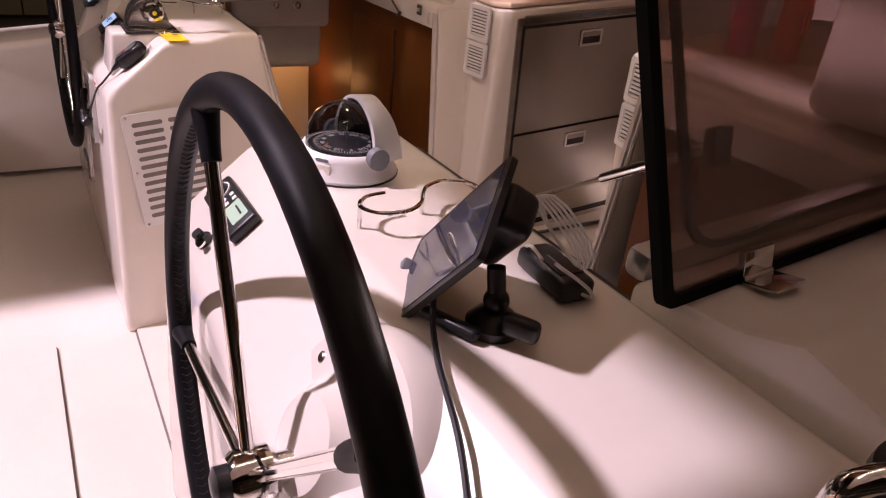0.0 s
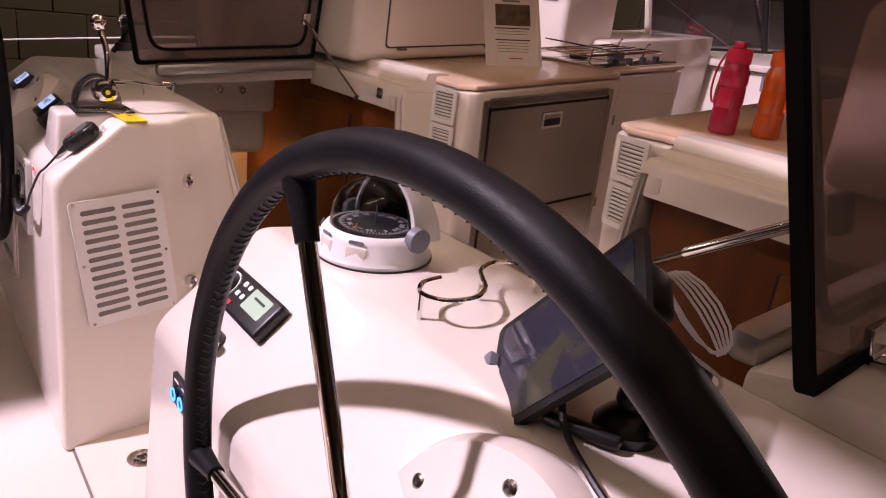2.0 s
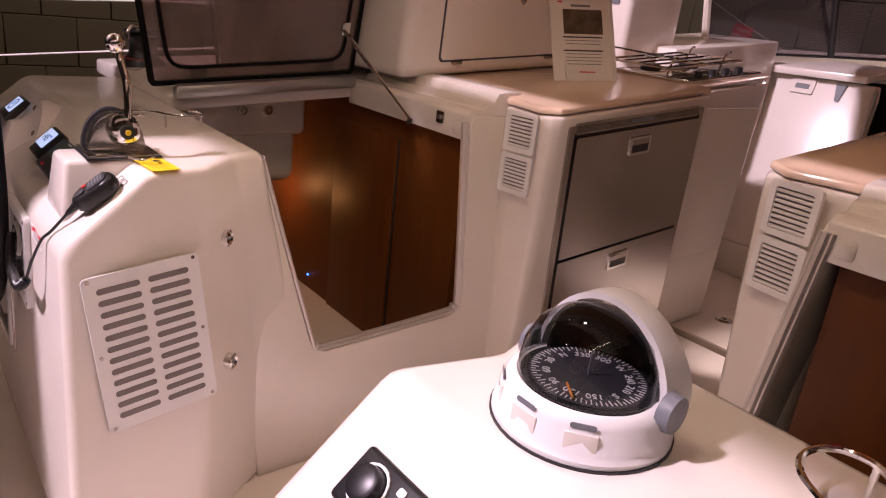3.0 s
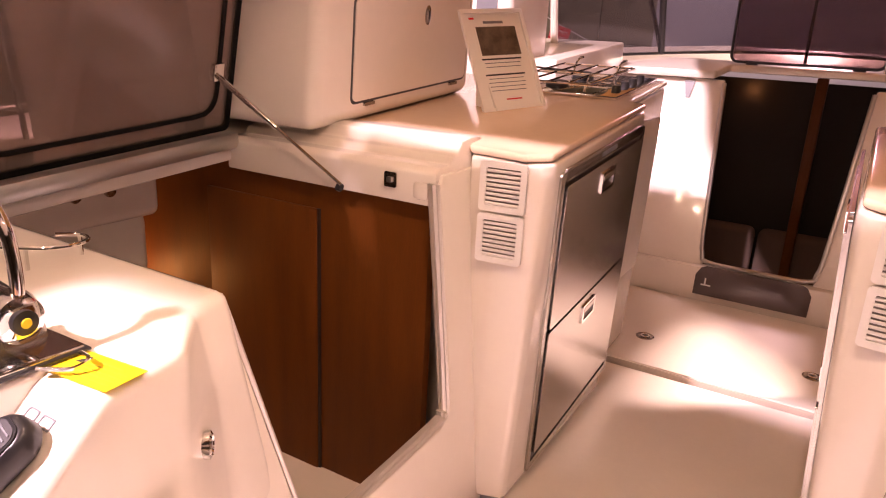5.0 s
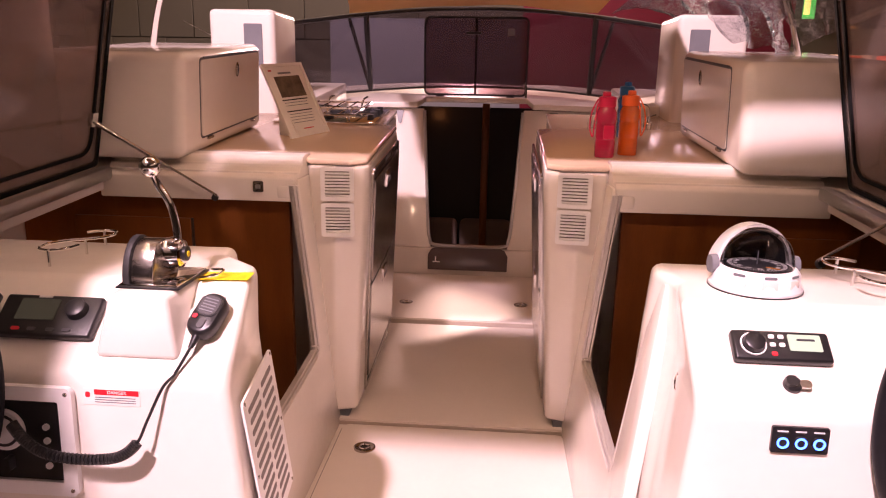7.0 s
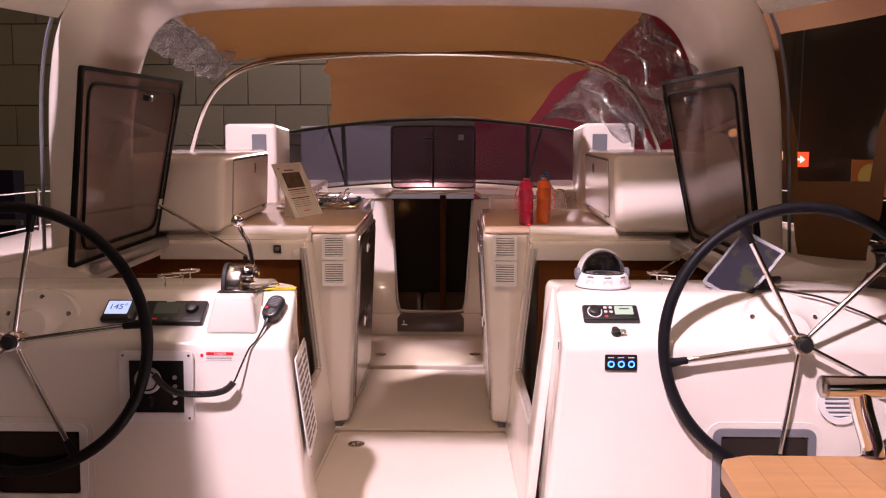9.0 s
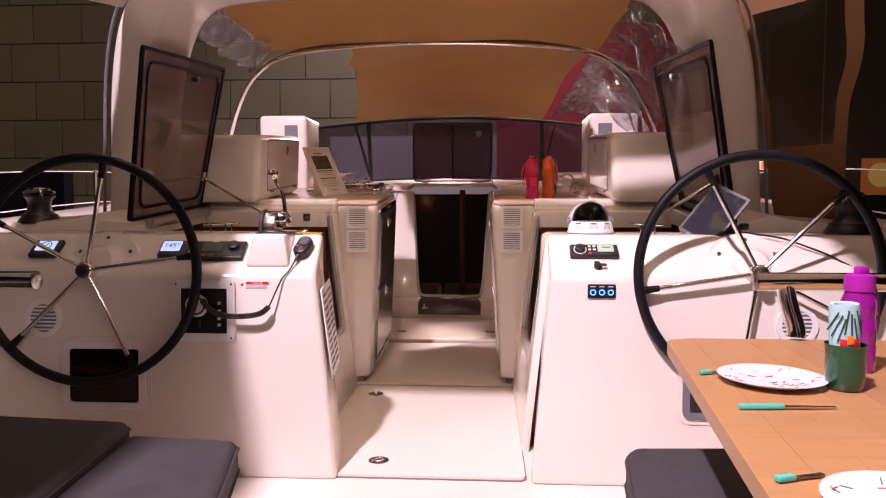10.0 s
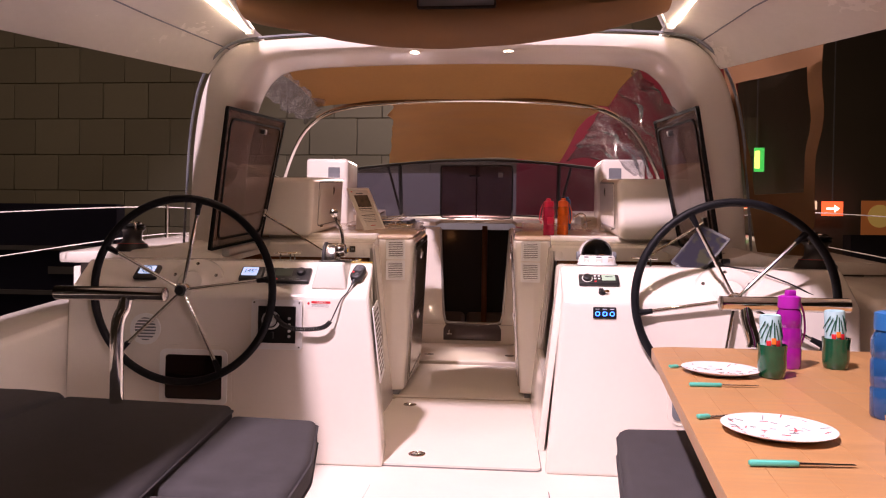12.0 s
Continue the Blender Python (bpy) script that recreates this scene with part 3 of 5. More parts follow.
def text_on(o, t, size, x, z, mat, name="lettering", depth=0.0215):
    words(name, t, size, mat, o, pose(x, -depth, z, 90, 0, 0))


o = instrument("vhf_radio", "black marine radio with grey screen and round knob", "radio", dash(-0.776, 0.53), 0.215, 0.098)
part("display", plate(0.085, 0.05, 0.003, 0.003, pose(-0.025, -0.019, 0.012)), glow("lcd_dim", (0.055, 0.07, 0.05), 0.12), o, "dim green-grey screen")
part("knob", spin([(0, 0), (0.023, 0), (0.021, 0.018), (0.017, 0.020), (0, 0.020)], 24, pose(0.062, -0.019, 0.012, 90, 0, 0)), BLACK, o, "ribbed black knob")
for x, r in ((-0.055, 1), (-0.02, 0), (0.02, 0), (0.055, 0)):
    part("button", plate(0.018, 0.008, 0.004, 0.003, pose(x, -0.018, -0.035)), RED if r else CHARCOAL, o)
part("brand_mark", plate(0.03, 0.005, 0.001, 0.001, pose(-0.02, -0.0205, 0.043)), PALE, o)

o = instrument("autopilot_display", "black instrument with lit white-blue display reading 145 degrees", "display", dash(-0.963, 0.56), 0.115, 0.092)
part("screen", plate(0.078, 0.056, 0.003, 0.003, pose(-0.01, -0.019, 0.008)), SCREEN_BLUE, o, "lit white-blue screen")
text_on(o, "145°", 0.034, -0.008, 0.008, INK, depth=0.0235)
o = instrument("wind_display", "black instrument with lit blue dial display", "display", dash(-1.50, 0.56), 0.118, 0.092)
part("screen", plate(0.078, 0.056, 0.003, 0.003, pose(0.0, -0.019, 0.008)), SCREEN_BLUE, o, "lit blue screen with a round dial")
part("dial", ring(0.048, 0.048, 0.004, 0.001, 0.0235, pose(0, -0.0225, 0.008)), INK, o)
part("needle", plate(0.004, 0.02, 0.001, 0.001, pose(0.004, -0.0228, 0.012, 0, 30, 0)), INK, o)

o = instrument("stereo", "black marine stereo with round knob and pale green screen", "stereo", dash(0.719, 0.55), 0.186, 0.066)
part("knob_ring", ring(0.050, 0.050, 0.003, 0.004, 0.0245, pose(-0.055, -0.019, 0)), PALE, o)
part("knob", spin([(0, 0), (0.021, 0), (0.019, 0.016), (0.015, 0.018), (0, 0.018)], 24, pose(-0.055, -0.019, 0, 90, 0, 0)), BLACK, o, "round black knob")
part("screen", plate(0.062, 0.036, 0.003, 0.003, pose(0.044, -0.019, 0.006)), SCREEN_GREEN, o, "pale green lit screen")
for k, (x, z) in enumerate(((-0.018, 0.018), (0.000, 0.018), (-0.018, 0.0), (0.000, 0.0), (-0.018, -0.02))):
    part("button", plate(0.011, 0.009, 0.004, 0.003, pose(x, -0.018, z)), RED if k == 4 else PALE, o)
part("screen_line", plate(0.034, 0.004, 0.001, 0.001, pose(0.046, -0.0222, 0.012)), INK, o)

o = thing("key_switch", "black key switch with a key hanging from it", "switch", m=dash(0.728, 0.24))
part("barrel", spin([(0, 0), (0.017, 0), (0.017, 0.008), (0.011, 0.014), (0, 0.014)], 20, pose(0, 0, 0, 90, 0, 0)), BLACK, o)
part("key_bow", plate(0.022, 0.016, 0.004, 0.007, pose(0.020, -0.012, -0.004)), CHROME, o)
part("cap", plate(0.022, 0.02, 0.012, 0.008, pose(-0.006, -0.010, 0)), BLACK, o)

o = thing("switch_panel", "black switch panel with three glowing blue ring switches", "switch panel", m=face(0.734, 0.720))
part("body", plate(0.104, 0.052, 0.006, 0.004), BLACK, o)
for x in (-0.033, 0, 0.033):
    sw = part("switch", spin([(0, 0), (0.013, 0), (0.012, 0.005), (0, 0.005)], 20, pose(x, -0.006, -0.004, 90, 0, 0)), BLACK, o)
    part("ring_light", ring(0.022, 0.022, 0.0035, 0.0015, 0.0108, pose(x, -0.0108, -0.004)), BLUE_LED, sw, "glowing blue ring")
    part("tag", plate(0.02, 0.003, 0.0008, 0.001, pose(x, -0.006, 0.017)), PALE, sw)

o = thing("engine_panel", "white framed engine panel with black face, dial and switches", "engine panel", m=face(-0.80, 0.632))
part("frame", ring(0.246, 0.236, 0.030, 0.014, 0.016, pose(0, 0, 0)), WHITE, o, "white moulded frame")
part("panel", plate(0.19, 0.180, 0.005, 0.008, pose(0, 0, 0)), BLACK, o)
part("dial", spin([(0, 0), (0.045, 0), (0.045, 0.006), (0.042, 0.009), (0, 0.009)], 32, pose(-0.03, -0.004, 0.02, 90, 0, 0)), PALE, o, "white round rev counter")
part("dial_face", ring(0.07, 0.07, 0.006, 0.001, 0.034, pose(-0.03, -0.0135, 0.02)), INK, o)
part("needle", plate(0.003, 0.03, 0.001, 0.001, pose(-0.038, -0.0137, 0.028, 0, 40, 0)), RED, o)
part("key", plate(0.012, 0.03, 0.02, 0.004, pose(-0.02, -0.005, -0.05)), BLACK, o)
for z in (0.03, 0.0, -0.03, -0.055):
    part("button", spin([(0, 0), (0.007, 0), (0.007, 0.005), (0, 0.005)], 12, pose(0.06, -0.005, z, 90, 0, 0)), PALE, o)
for x in (-0.11, 0.11):
    for z in (-0.105, 0.105):
        part("screw", spin([(0, 0), (0.005, 0), (0.004, 0.002), (0, 0.002)], 10, pose(x, -0.0135, z, 90, 0, 0)), STEEL, o)

o = thing("warning_sticker", "white warning sticker with red heading on the console", "sticker", m=face(-0.601, 0.731))
part("sheet", plate(0.118, 0.034, 0.0008, 0.002), PAPER, o)
part("heading", plate(0.092, 0.011, 0.0005, 0.001, pose(0.011, -0.0008, 0.010)), RED, o, "red heading bar")
text_on(o, "DANGER", 0.010, 0.012, 0.010, PALE, depth=0.0016)
part("symbol", plate(0.010, 0.012, 0.0005, 0.004, pose(-0.049, -0.0008, 0.004)), RED, o)
for z in (-0.001, -0.006, -0.011):
    part("text_line", plate(0.085, 0.0018, 0.0005, 0.0008, pose(0.008, -0.0008, z)), GREY, o)

for s in (-1, 1):
    o = thing("console_locker", "dark smoked locker front in a grey rounded frame under the wheel", "locker", group="locker fronts", m=face(s * 1.205, 0.372))
    part("frame", ring(0.335, 0.265, 0.026, 0.012, 0.03), GREY if s > 0 else WHITE, o, "rounded plastic frame")
    part("step", ring(0.375, 0.305, 0.022, 0.005, 0.05), GEL, o, "moulded step round the frame")
    part("door", plate(0.285, 0.212, 0.006, 0.02), material("dark_glossy_door", (0.012, 0.006, 0.005), 0.06, vary=0.1) if s < 0 else DARK, o, "dark glossy door")
    o = thing("loudspeaker", "white round loudspeaker with ribbed grille on the console", "loudspeaker", group="loudspeakers", m=face(s * 1.452, 0.597))
    part("rim", ring(0.152, 0.152, 0.020, 0.010, 0.0755), WHITE, o)
    part("cone", spin([(0, 0), (0.056, 0), (0.056, 0.003), (0, 0.005)], 28, pose(0, 0, 0, 90, 0, 0)), GREY, o)
    for k in range(-3, 4):
        part("grille_bar", plate(2 * math.sqrt(0.058 ** 2 - (k * 0.015) ** 2), 0.006, 0.008, 0.003, pose(0, 0, k * 0.015)), WHITE, o)


# throttle on its moulded pedestal
b = loft([[(-0.650, 4.245, 0.80), (-0.475, 4.245, 0.80), (-0.465, 4.46, 0.80), (-0.665, 4.46, 0.80)],
          [(-0.620, 4.262, 0.930), (-0.498, 4.262, 0.930), (-0.490, 4.46, 0.930), (-0.628, 4.46, 0.930)]], 0.012, 3)
structure(part("wall_throttle_pedestal", b, GEL), "white moulded pedestal under the throttle", "pedestal")
o = thing("throttle", "chrome single-lever throttle with curved lever and ball knob", "throttle", (-0.558, 4.385, 0.931))
part("base_plate", box((0.125, 0.15, 0.008), (0, 0, 0.004), 0.003), CHROME, o)
part("gasket", box((0.135, 0.16, 0.004), (0, 0, 0.001), 0.001), BLACK, o)
part("housing", prism([(0.062 * math.cos(radians(a)), 0.006 + 0.085 * math.sin(radians(a))) for a in range(0, 181, 12)], "x", -0.045, 0.005, 0.004, 2), STEEL, o, "half-round brushed housing")
part("cover", prism([(0.066 * math.cos(radians(a)), 0.006 + 0.090 * math.sin(radians(a))) for a in range(0, 181, 12)], "x", -0.060, -0.045, 0.003, 2), RUBBER, o)
disc = part("lever_hub", spin([(0, 0.0), (0.034, 0.0), (0.036, 0.012), (0.030, 0.034), (0.020, 0.038), (0, 0.038)], 28, pose(0.005, 0.012, 0.055, 0, 90, 0)), CHROME, o)
part("push_button", spin([(0, 0), (0.016, 0), (0.016, 0.008), (0, 0.010)], 20, pose(0.042, 0.012, 0.055, 0, 90, 0)), BLACK, disc)
part("mark", spin([(0, 0), (0.007, 0), (0.006, 0.002), (0, 0.002)], 10, pose(0.051, 0.012, 0.055, 0, 90, 0)), YELLOW, disc)
part("lever", tube(curve([(0.026, 0.014, 0.055), (0.026, 0.020, 0.10), (0.014, 0.022, 0.16), (-0.008, 0.018, 0.202), (-0.016, 0.012, 0.230)], 6), [0.0085] * 25, 12), CHROME, o)
part("knob", spin([(0.0225 * math.sin(radians(a)), -0.0225 * math.cos(radians(a))) for a in range(0, 181, 15)], 24, pose(-0.018, 0.010, 0.242)), CHROME, o, "polished ball knob")
o = thing("trim_toggle", "bent steel wire toggle beside the throttle", "toggle", (-0.485, 4.42, 0.931))
part("wire", tube(curve([(0, -0.03, 0.004), (0.035, -0.01, 0.006), (0.04, 0.012, 0.012), (0.01, 0.02, 0.01)], 5), 0.003, 6), CHROME, o)
o = thing("yellow_warning_label", "yellow warning label with fine print beside the throttle", "label", (-0.44, 4.437, 0.9265), rz=5)
part("sheet", box((0.108, 0.062, 0.001), (0, 0, 0.0007)), YELLOW, o)
part("triangle", prism([(-0.042, 0.004), (-0.022, 0.004), (-0.032, 0.022)], "z", 0.0012, 0.0016), INK, o)
for k in range(5):
    part("text_line", box((0.075 if k else 0.04, 0.002, 0.0004), (0.008, 0.016 - 0.009 * k, 0.0014)), material("dull_yellow_print", (0.45, 0.32, 0.02), 0.6) if k == 0 else bpy.data.materials["dull_yellow_print"], o)
o = thing("pictogram_sticker", "small pale pictogram sticker on the dashboard", "sticker", m=dash(-0.44, 0.80))
part("sign", ring(0.022, 0.018, 0.002, 0.0006, 0.004, pose(-0.017, 0, 0)), GREY, o)
part("sign", ring(0.024, 0.016, 0.002, 0.0006, 0.002, pose(0.013, 0, 0)), GREY, o)

# radio handset and its coiled cord
o = thing("radio_handset", "black radio handset with grey grille and red key on the dashboard", "handset", m=dash(-0.432, 0.56) @ pose(0, -0.006, 0, 0, 14, 0))
part("body", loft([[(x * k, -y, 0.004 + z * k) for x, z in rounded(0.060, 0.102, 0.028, 6)] for y, k in ((0.0, 0.90), (0.006, 1.0), (0.024, 1.0), (0.031, 0.94), (0.034, 0.84))]), BLACK, o)
g = part("grille", plate(0.040, 0.044, 0.004, 0.014, pose(0, -0.033, 0.020)), CHARCOAL, o, "grey ribbed grille")
for k in range(5):
    part("rib", plate(0.030, 0.0022, 0.002, 0.001, pose(0, -0.0365, 0.006 + 0.007 * k)), GREY, g)
part("speaker_rim", ring(0.046, 0.050, 0.003, 0.003, 0.016, pose(0, -0.033, 0.020)), BLACK, o)
part("red_key", plate(0.010, 0.010, 0.003, 0.003, pose(-0.017, -0.033, -0.010)), RED, o)
part("rocker", plate(0.014, 0.024, 0.004, 0.006, pose(0.004, -0.033, -0.022)), CHARCOAL, o)
part("neck", tube([(0, -0.017, -0.042), (0, -0.014, -0.072)], [0.010, 0.005], 10), BLACK, o)
handset = o
ends = curve([handset.matrix_basis @ Vector((0, -0.0145, -0.068)), (-0.470, 4.222, 0.785), (-0.49, 4.205, 0.76), (-0.515, 4.185, 0.70), (-0.535, 4.175, 0.655), (-0.57, 4.165, 0.628), (-0.64, 4.165, 0.618), (-0.72, 4.17, 0.622), (-0.77, 4.178, 0.645), (-0.80, 4.186, 0.675)], 10)
part("plain_cord", tube(ends[:41], 0.0032, 8), BLACK, handset).matrix_parent_inverse = handset.matrix_basis.inverted()
coil, turns = [], 46
for k in range(turns * 8):
    f = 40 + (len(ends) - 41) * k / (turns * 8 - 1)
    i = min(int(f), len(ends) - 2)
    p = ends[i].lerp(ends[i + 1], f - i)
    d = (ends[i + 1] - ends[i]).normalized()
    n1 = d.cross(Vector((0, 1, 0))).normalized()
    a = k * math.tau / 8
    coil.append(p + n1 * 0.0085 * math.cos(a) + d.cross(n1) * 0.0085 * math.sin(a))
part("coiled_cord", tube(coil, 0.0034, 6), BLACK, handset, "black curly cord").matrix_parent_inverse = handset.matrix_basis.inverted()

# side grille of the port console
m = basis((-0.345, 4.390, 0.541), (-0.022, 0.235, 0.020), (-0.034, -0.025, 0.348))
o = thing("vent_grille", "white slotted ventilation grille screwed to the console side", "vent grille", m=m)
part("plate", plate(0.256, 0.368, 0.005, 0.012), WHITE, o)
slot_mesh = None
for col in (-0.055, 0.055):
    for k in range(12):
        if slot_mesh is None:
            sl = part("slot", plate(0.092, 0.0135, 0.0012, 0.0066), SLOT, o, "")
            slot_mesh = sl.data
        else:
            sl = new("slot", slot_mesh)
            sl.parent = o
        sl.matrix_basis = pose(col, -0.0045, 0.149 - k * 0.0271)
for x in (-0.115, 0.115):
    for z in (-0.175, 0, 0.175):
        part("screw", spin([(0, 0), (0.0045, 0), (0.004, 0.002), (0, 0.002)], 10, pose(x, -0.0048, z, 90, 0, 0)), STEEL, o)

for p, nm in (((-0.446, 4.600, 0.732), 1), ((-0.412, 4.600, 0.405), 1)):
    o = thing("deck_fitting", "round steel fitting on the console side", "fitting", group="round fittings", m=basis(p, (-0.20, 0.22, 0), (0, 0, 1)) @ pose(0, -0.004, 0))
    part("flange", spin([(0, -0.02), (0.022, -0.02), (0.022, 0.003), (0.017, 0.006), (0.013, 0.002), (0, 0.002)], 24, pose(0, 0, 0, 90, 0, 0)), CHROME, o)
    part("insert", plate(0.016, 0.006, 0.004, 0.002, pose(0, -0.001, 0)), GREY, o)
o = thing("deck_fitting", "round steel fitting on the console side", "fitting", group="round fittings", m=basis((0.5685, 4.45, 0.72), (0, -1, 0), (0.1, 0, 1)))
part("flange", spin([(0, -0.02), (0.024, -0.02), (0.024, 0.003), (0.017, 0.006), (0.013, 0.002), (0, 0.002)], 24, pose(0, 0.004, 0, 90, 0, 0)), CHROME, o)

# wire cup holders shaped like an S on both console tops
for s in (-1, 1):
    o = thing("cup_holder", "S-shaped polished steel wire cup holder on three posts", "cup holder", group="cup holders", m=pose(0, 0, 0) if s > 0 else pose(0.10, 0.02, 0) @ Matrix.Scale(1, 4))
    line = [(0.935, 4.424), (0.942, 4.392), (0.972, 4.372), (1.004, 4.386), (1.012, 4.425), (0.990, 4.458), (0.955, 4.478), (0.928, 4.498), (0.915, 4.530), (0.930, 4.563), (0.965, 4.568), (0.995, 4.545)]
    if s < 0:
        line = [(-x + 0.0, y + 0.0) for x, y in line]
    line = [(x + (0.012 if s > 0 else 0), 4.505 + (y - 4.424) * 1.15) for x, y in line]
    part("wire", tube(curve([(x, y, 0.963) for x, y in line], 5), 0.0038, 8), CHROME, o)
    for i in (2, 10, 6):
        part("post", tube([(line[i][0], line[i][1], 0.923), (line[i][0], line[i][1], 0.963)], 0.0038, 8), CHROME, o)

# compass
o = thing("compass", "white binnacle compass with black dome and grey knob on the console", "compass", m=pose(0.736, 4.525, 0.925, 0, 0, 4))
part("gasket", spin([(0, 0), (0.100, 0), (0.100, 0.003), (0, 0.003)], 40), BLACK, o)
part("base", spin([(0, 0.002), (0.098, 0.002), (0.098, 0.008), (0.093, 0.014), (0.090, 0.040), (0.083, 0.049), (0.077, 0.051), (0.072, 0.047), (0.070, 0.038), (0, 0.036)], 40), WHITE, o)
BOWL = material("black_bowl", (0.003, 0.003, 0.003), 0.85, vary=0.1)
part("bowl", spin([(0, 0.038), (0.069, 0.0385), (0.0715, 0.046), (0.0725, 0.050), (0.070, 0.050), (0.0, 0.049)], 36), BOWL, o, "black bowl under the card")
back = [[(0.0715 * math.cos(radians(b)) * math.cos(radians(a)), 0.0715 * math.cos(radians(b)) * math.sin(radians(a)), 0.050 + 0.076 * math.sin(radians(b))) for a in range(12, 169, 12)] for b in range(0, 91, 9)]
part("inner_shade", loft(back, closed=False), BOWL, o, "black inside of the sun hood")
part("card", spin([(0, 0.050), (0.062, 0.050), (0.064, 0.0512), (0.062, 0.0524), (0, 0.0524)], 40), INK, o, "black compass card")
for k in range(72):
    a = radians(k * 5)
    ln = 0.009 if k % 2 == 0 else 0.005
    part("graduation", box((ln, 0.0012, 0.0006), (0.0615 - ln / 2, 0, 0.0527), 0, m=pose(0, 0, 0, 0, 0, k * 5)), PALE, o)
for k, txt in enumerate(("90", "60", "30", "N", "330", "300", "W", "240", "210", "S", "150", "120")):
    a = radians(255 - 30 * k)
    words("numeral", txt, 0.0125, PALE, o, pose(0.0445 * math.cos(a), 0.0445 * math.sin(a), 0.0527, 0, 0, 255 - 30 * k - 90))
part("lubber_line", tube([(0.002, -0.040, 0.056), (0.024, -0.058, 0.056)], 0.0013, 6), material("orange_pointer", (0.60, 0.22, 0.02), 0.5), o)
part("bearing_post", tube([(0, 0, 0.0527), (0, 0, 0.083)], 0.0012, 6), GREY, o)
dome = part("dome", spin([(0.0755, 0.050), (0.0760, 0.062), (0.0725, 0.084), (0.061, 0.106), (0.042, 0.121), (0.02, 0.129), (0, 0.131)], 40, caps=False), glass("compass_dome", (0.45, 0.45, 0.45)), o, "clear glossy dome")
dome.visible_shadow = False
hoodloops = []
for a in np.linspace(0, 180, 25):
    c, q = math.cos(radians(a)), math.sin(radians(a))
    y0 = 0.030
    hoodloops.append([(0.079 * c, y0 - 0.016, 0.040 + 0.094 * q), (0.086 * c, y0 - 0.014, 0.040 + 0.100 * q), (0.088 * c, y0 + 0.024, 0.040 + 0.098 * q), (0.083 * c, y0 + 0.044 - 0.010 * q, 0.040 + 0.086 * q), (0.076 * c, y0 + 0.038, 0.040 + 0.080 * q)])
part("hood", loft(hoodloops), WHITE, o, "white arched sun hood")
for sx in (-1, 1):
    part("side_knob", spin([(0, 0), (0.022, 0), (0.020, 0.014), (0, 0.016)], 20, pose(sx * 0.084, 0.018, 0.048, 0, 90 * sx, 0)), GREY, o, "grey side knob")
for a in (225, 265, 305):
    r = radians(a)
    part("grip_pad", plate(0.026, 0.006, 0.0008, 0.0028, pose(0.0895 * math.cos(r), 0.0895 * math.sin(r), 0.0435, 0, 0, a + 90)), GREY, o)
    part("notch", box((0.034, 0.006, 0.020), (0, 0, 0), 0.002, m=pose(0.0885 * math.cos(r), 0.0885 * math.sin(r), 0.026, 0, 0, a + 90)), GEL, o)

# tablet on its clamp, charger and cables at the starboard helm
X, Z = Vector((0.633, 0.116, 0.765)), Vector((-0.634, 0.645, 0.427))
m = basis((1.223, 4.463, 1.004), X, Z)
o = thing("tablet", "black tablet showing a dim sea chart, held in a clamp", "tablet", m=m)
part("body", plate(0.25, 0.168, 0.009, 0.010, pose(0, 0.004, 0)), BLACK, o)
chart = bpy.data.materials.new("chart_screen")
chart.use_nodes = True
cn, cl = chart.node_tree.nodes, chart.node_tree.links
nz, cr = cn.new("ShaderNodeTexNoise"), cn.new("ShaderNodeValToRGB")
nz.inputs["Scale"].default_value, nz.inputs["Detail"].default_value = 11, 4
cr.color_ramp.elements[0].position, cr.color_ramp.elements[0].color = 0.52, (0.026, 0.025, 0.036, 1)
cr.color_ramp.elements[1].position, cr.color_ramp.elements[1].color = 0.60, (0.045, 0.045, 0.03, 1)
ctc = cn.new("ShaderNodeTexCoord")
cl.new(ctc.outputs["Object"], nz.inputs["Vector"])
cl.new(nz.outputs[0], cr.inputs[0])
cl.new(cr.outputs[0], cn["Principled BSDF"].inputs["Base Color"])
cl.new(cr.outputs[0], cn["Principled BSDF"].inputs["Emission Color"])
cn["Principled BSDF"].inputs["Emission Strength"].default_value = 0.25
cn["Principled BSDF"].inputs["Roughness"].default_value = 0.05
part("screen", plate(0.222, 0.146, 0.001, 0.003, pose(0, -0.0052, 0)), chart, o, "dim sea chart on the screen")
for z in (-0.045, 0.03):
    part("clamp_finger", box((0.018, 0.03, 0.022), (-0.128, -0.002, z), 0.004), GREY, o)
part("clamp", box((0.10, 0.055, 0.075), (0.06, 0.034, 0.03), 0.016, 3), BLACK, o)
o = thing("clamp_arm", "black jointed clamp arm standing on the console top", "clamp arm", (1.305, 4.49, 0.925))
part("foot", spin([(0, 0), (0.036, 0), (0.036, 0.012), (0.026, 0.024), (0.014, 0.03), (0, 0.03)], 24), BLACK, o)
part("joint", spin([(0.017 * math.sin(radians(a)), 0.042 - 0.017 * math.cos(radians(a))) for a in range(0, 181, 20)], 16), BLACK, o)
part("strut", tube([(0, 0, 0.045), (-0.01, 0.0, 0.085)], 0.012, 10), BLACK, o)
part("grip", box((0.05, 0.022, 0.03), (0.045, -0.02, 0.03), 0.009, 3, m=pose(0, 0, 0, 0, 0, 30)), BLACK, o)
o = thing("cable_clip", "black clip with a handle under the tablet", "clip", m=pose(1.29, 4.435, 0.925, 0, 0, 25))
part("handle", box((0.085, 0.018, 0.016), (0, 0, 0.012), 0.006, 3), BLACK, o)
o = thing("charger", "black charger block lying on the console top", "charger", m=pose(1.237, 4.64, 0.925, 0, 0, -4))
part("body", box((0.125, 0.058, 0.034), (0, 0, 0.018), 0.011, 3), BLACK, o)
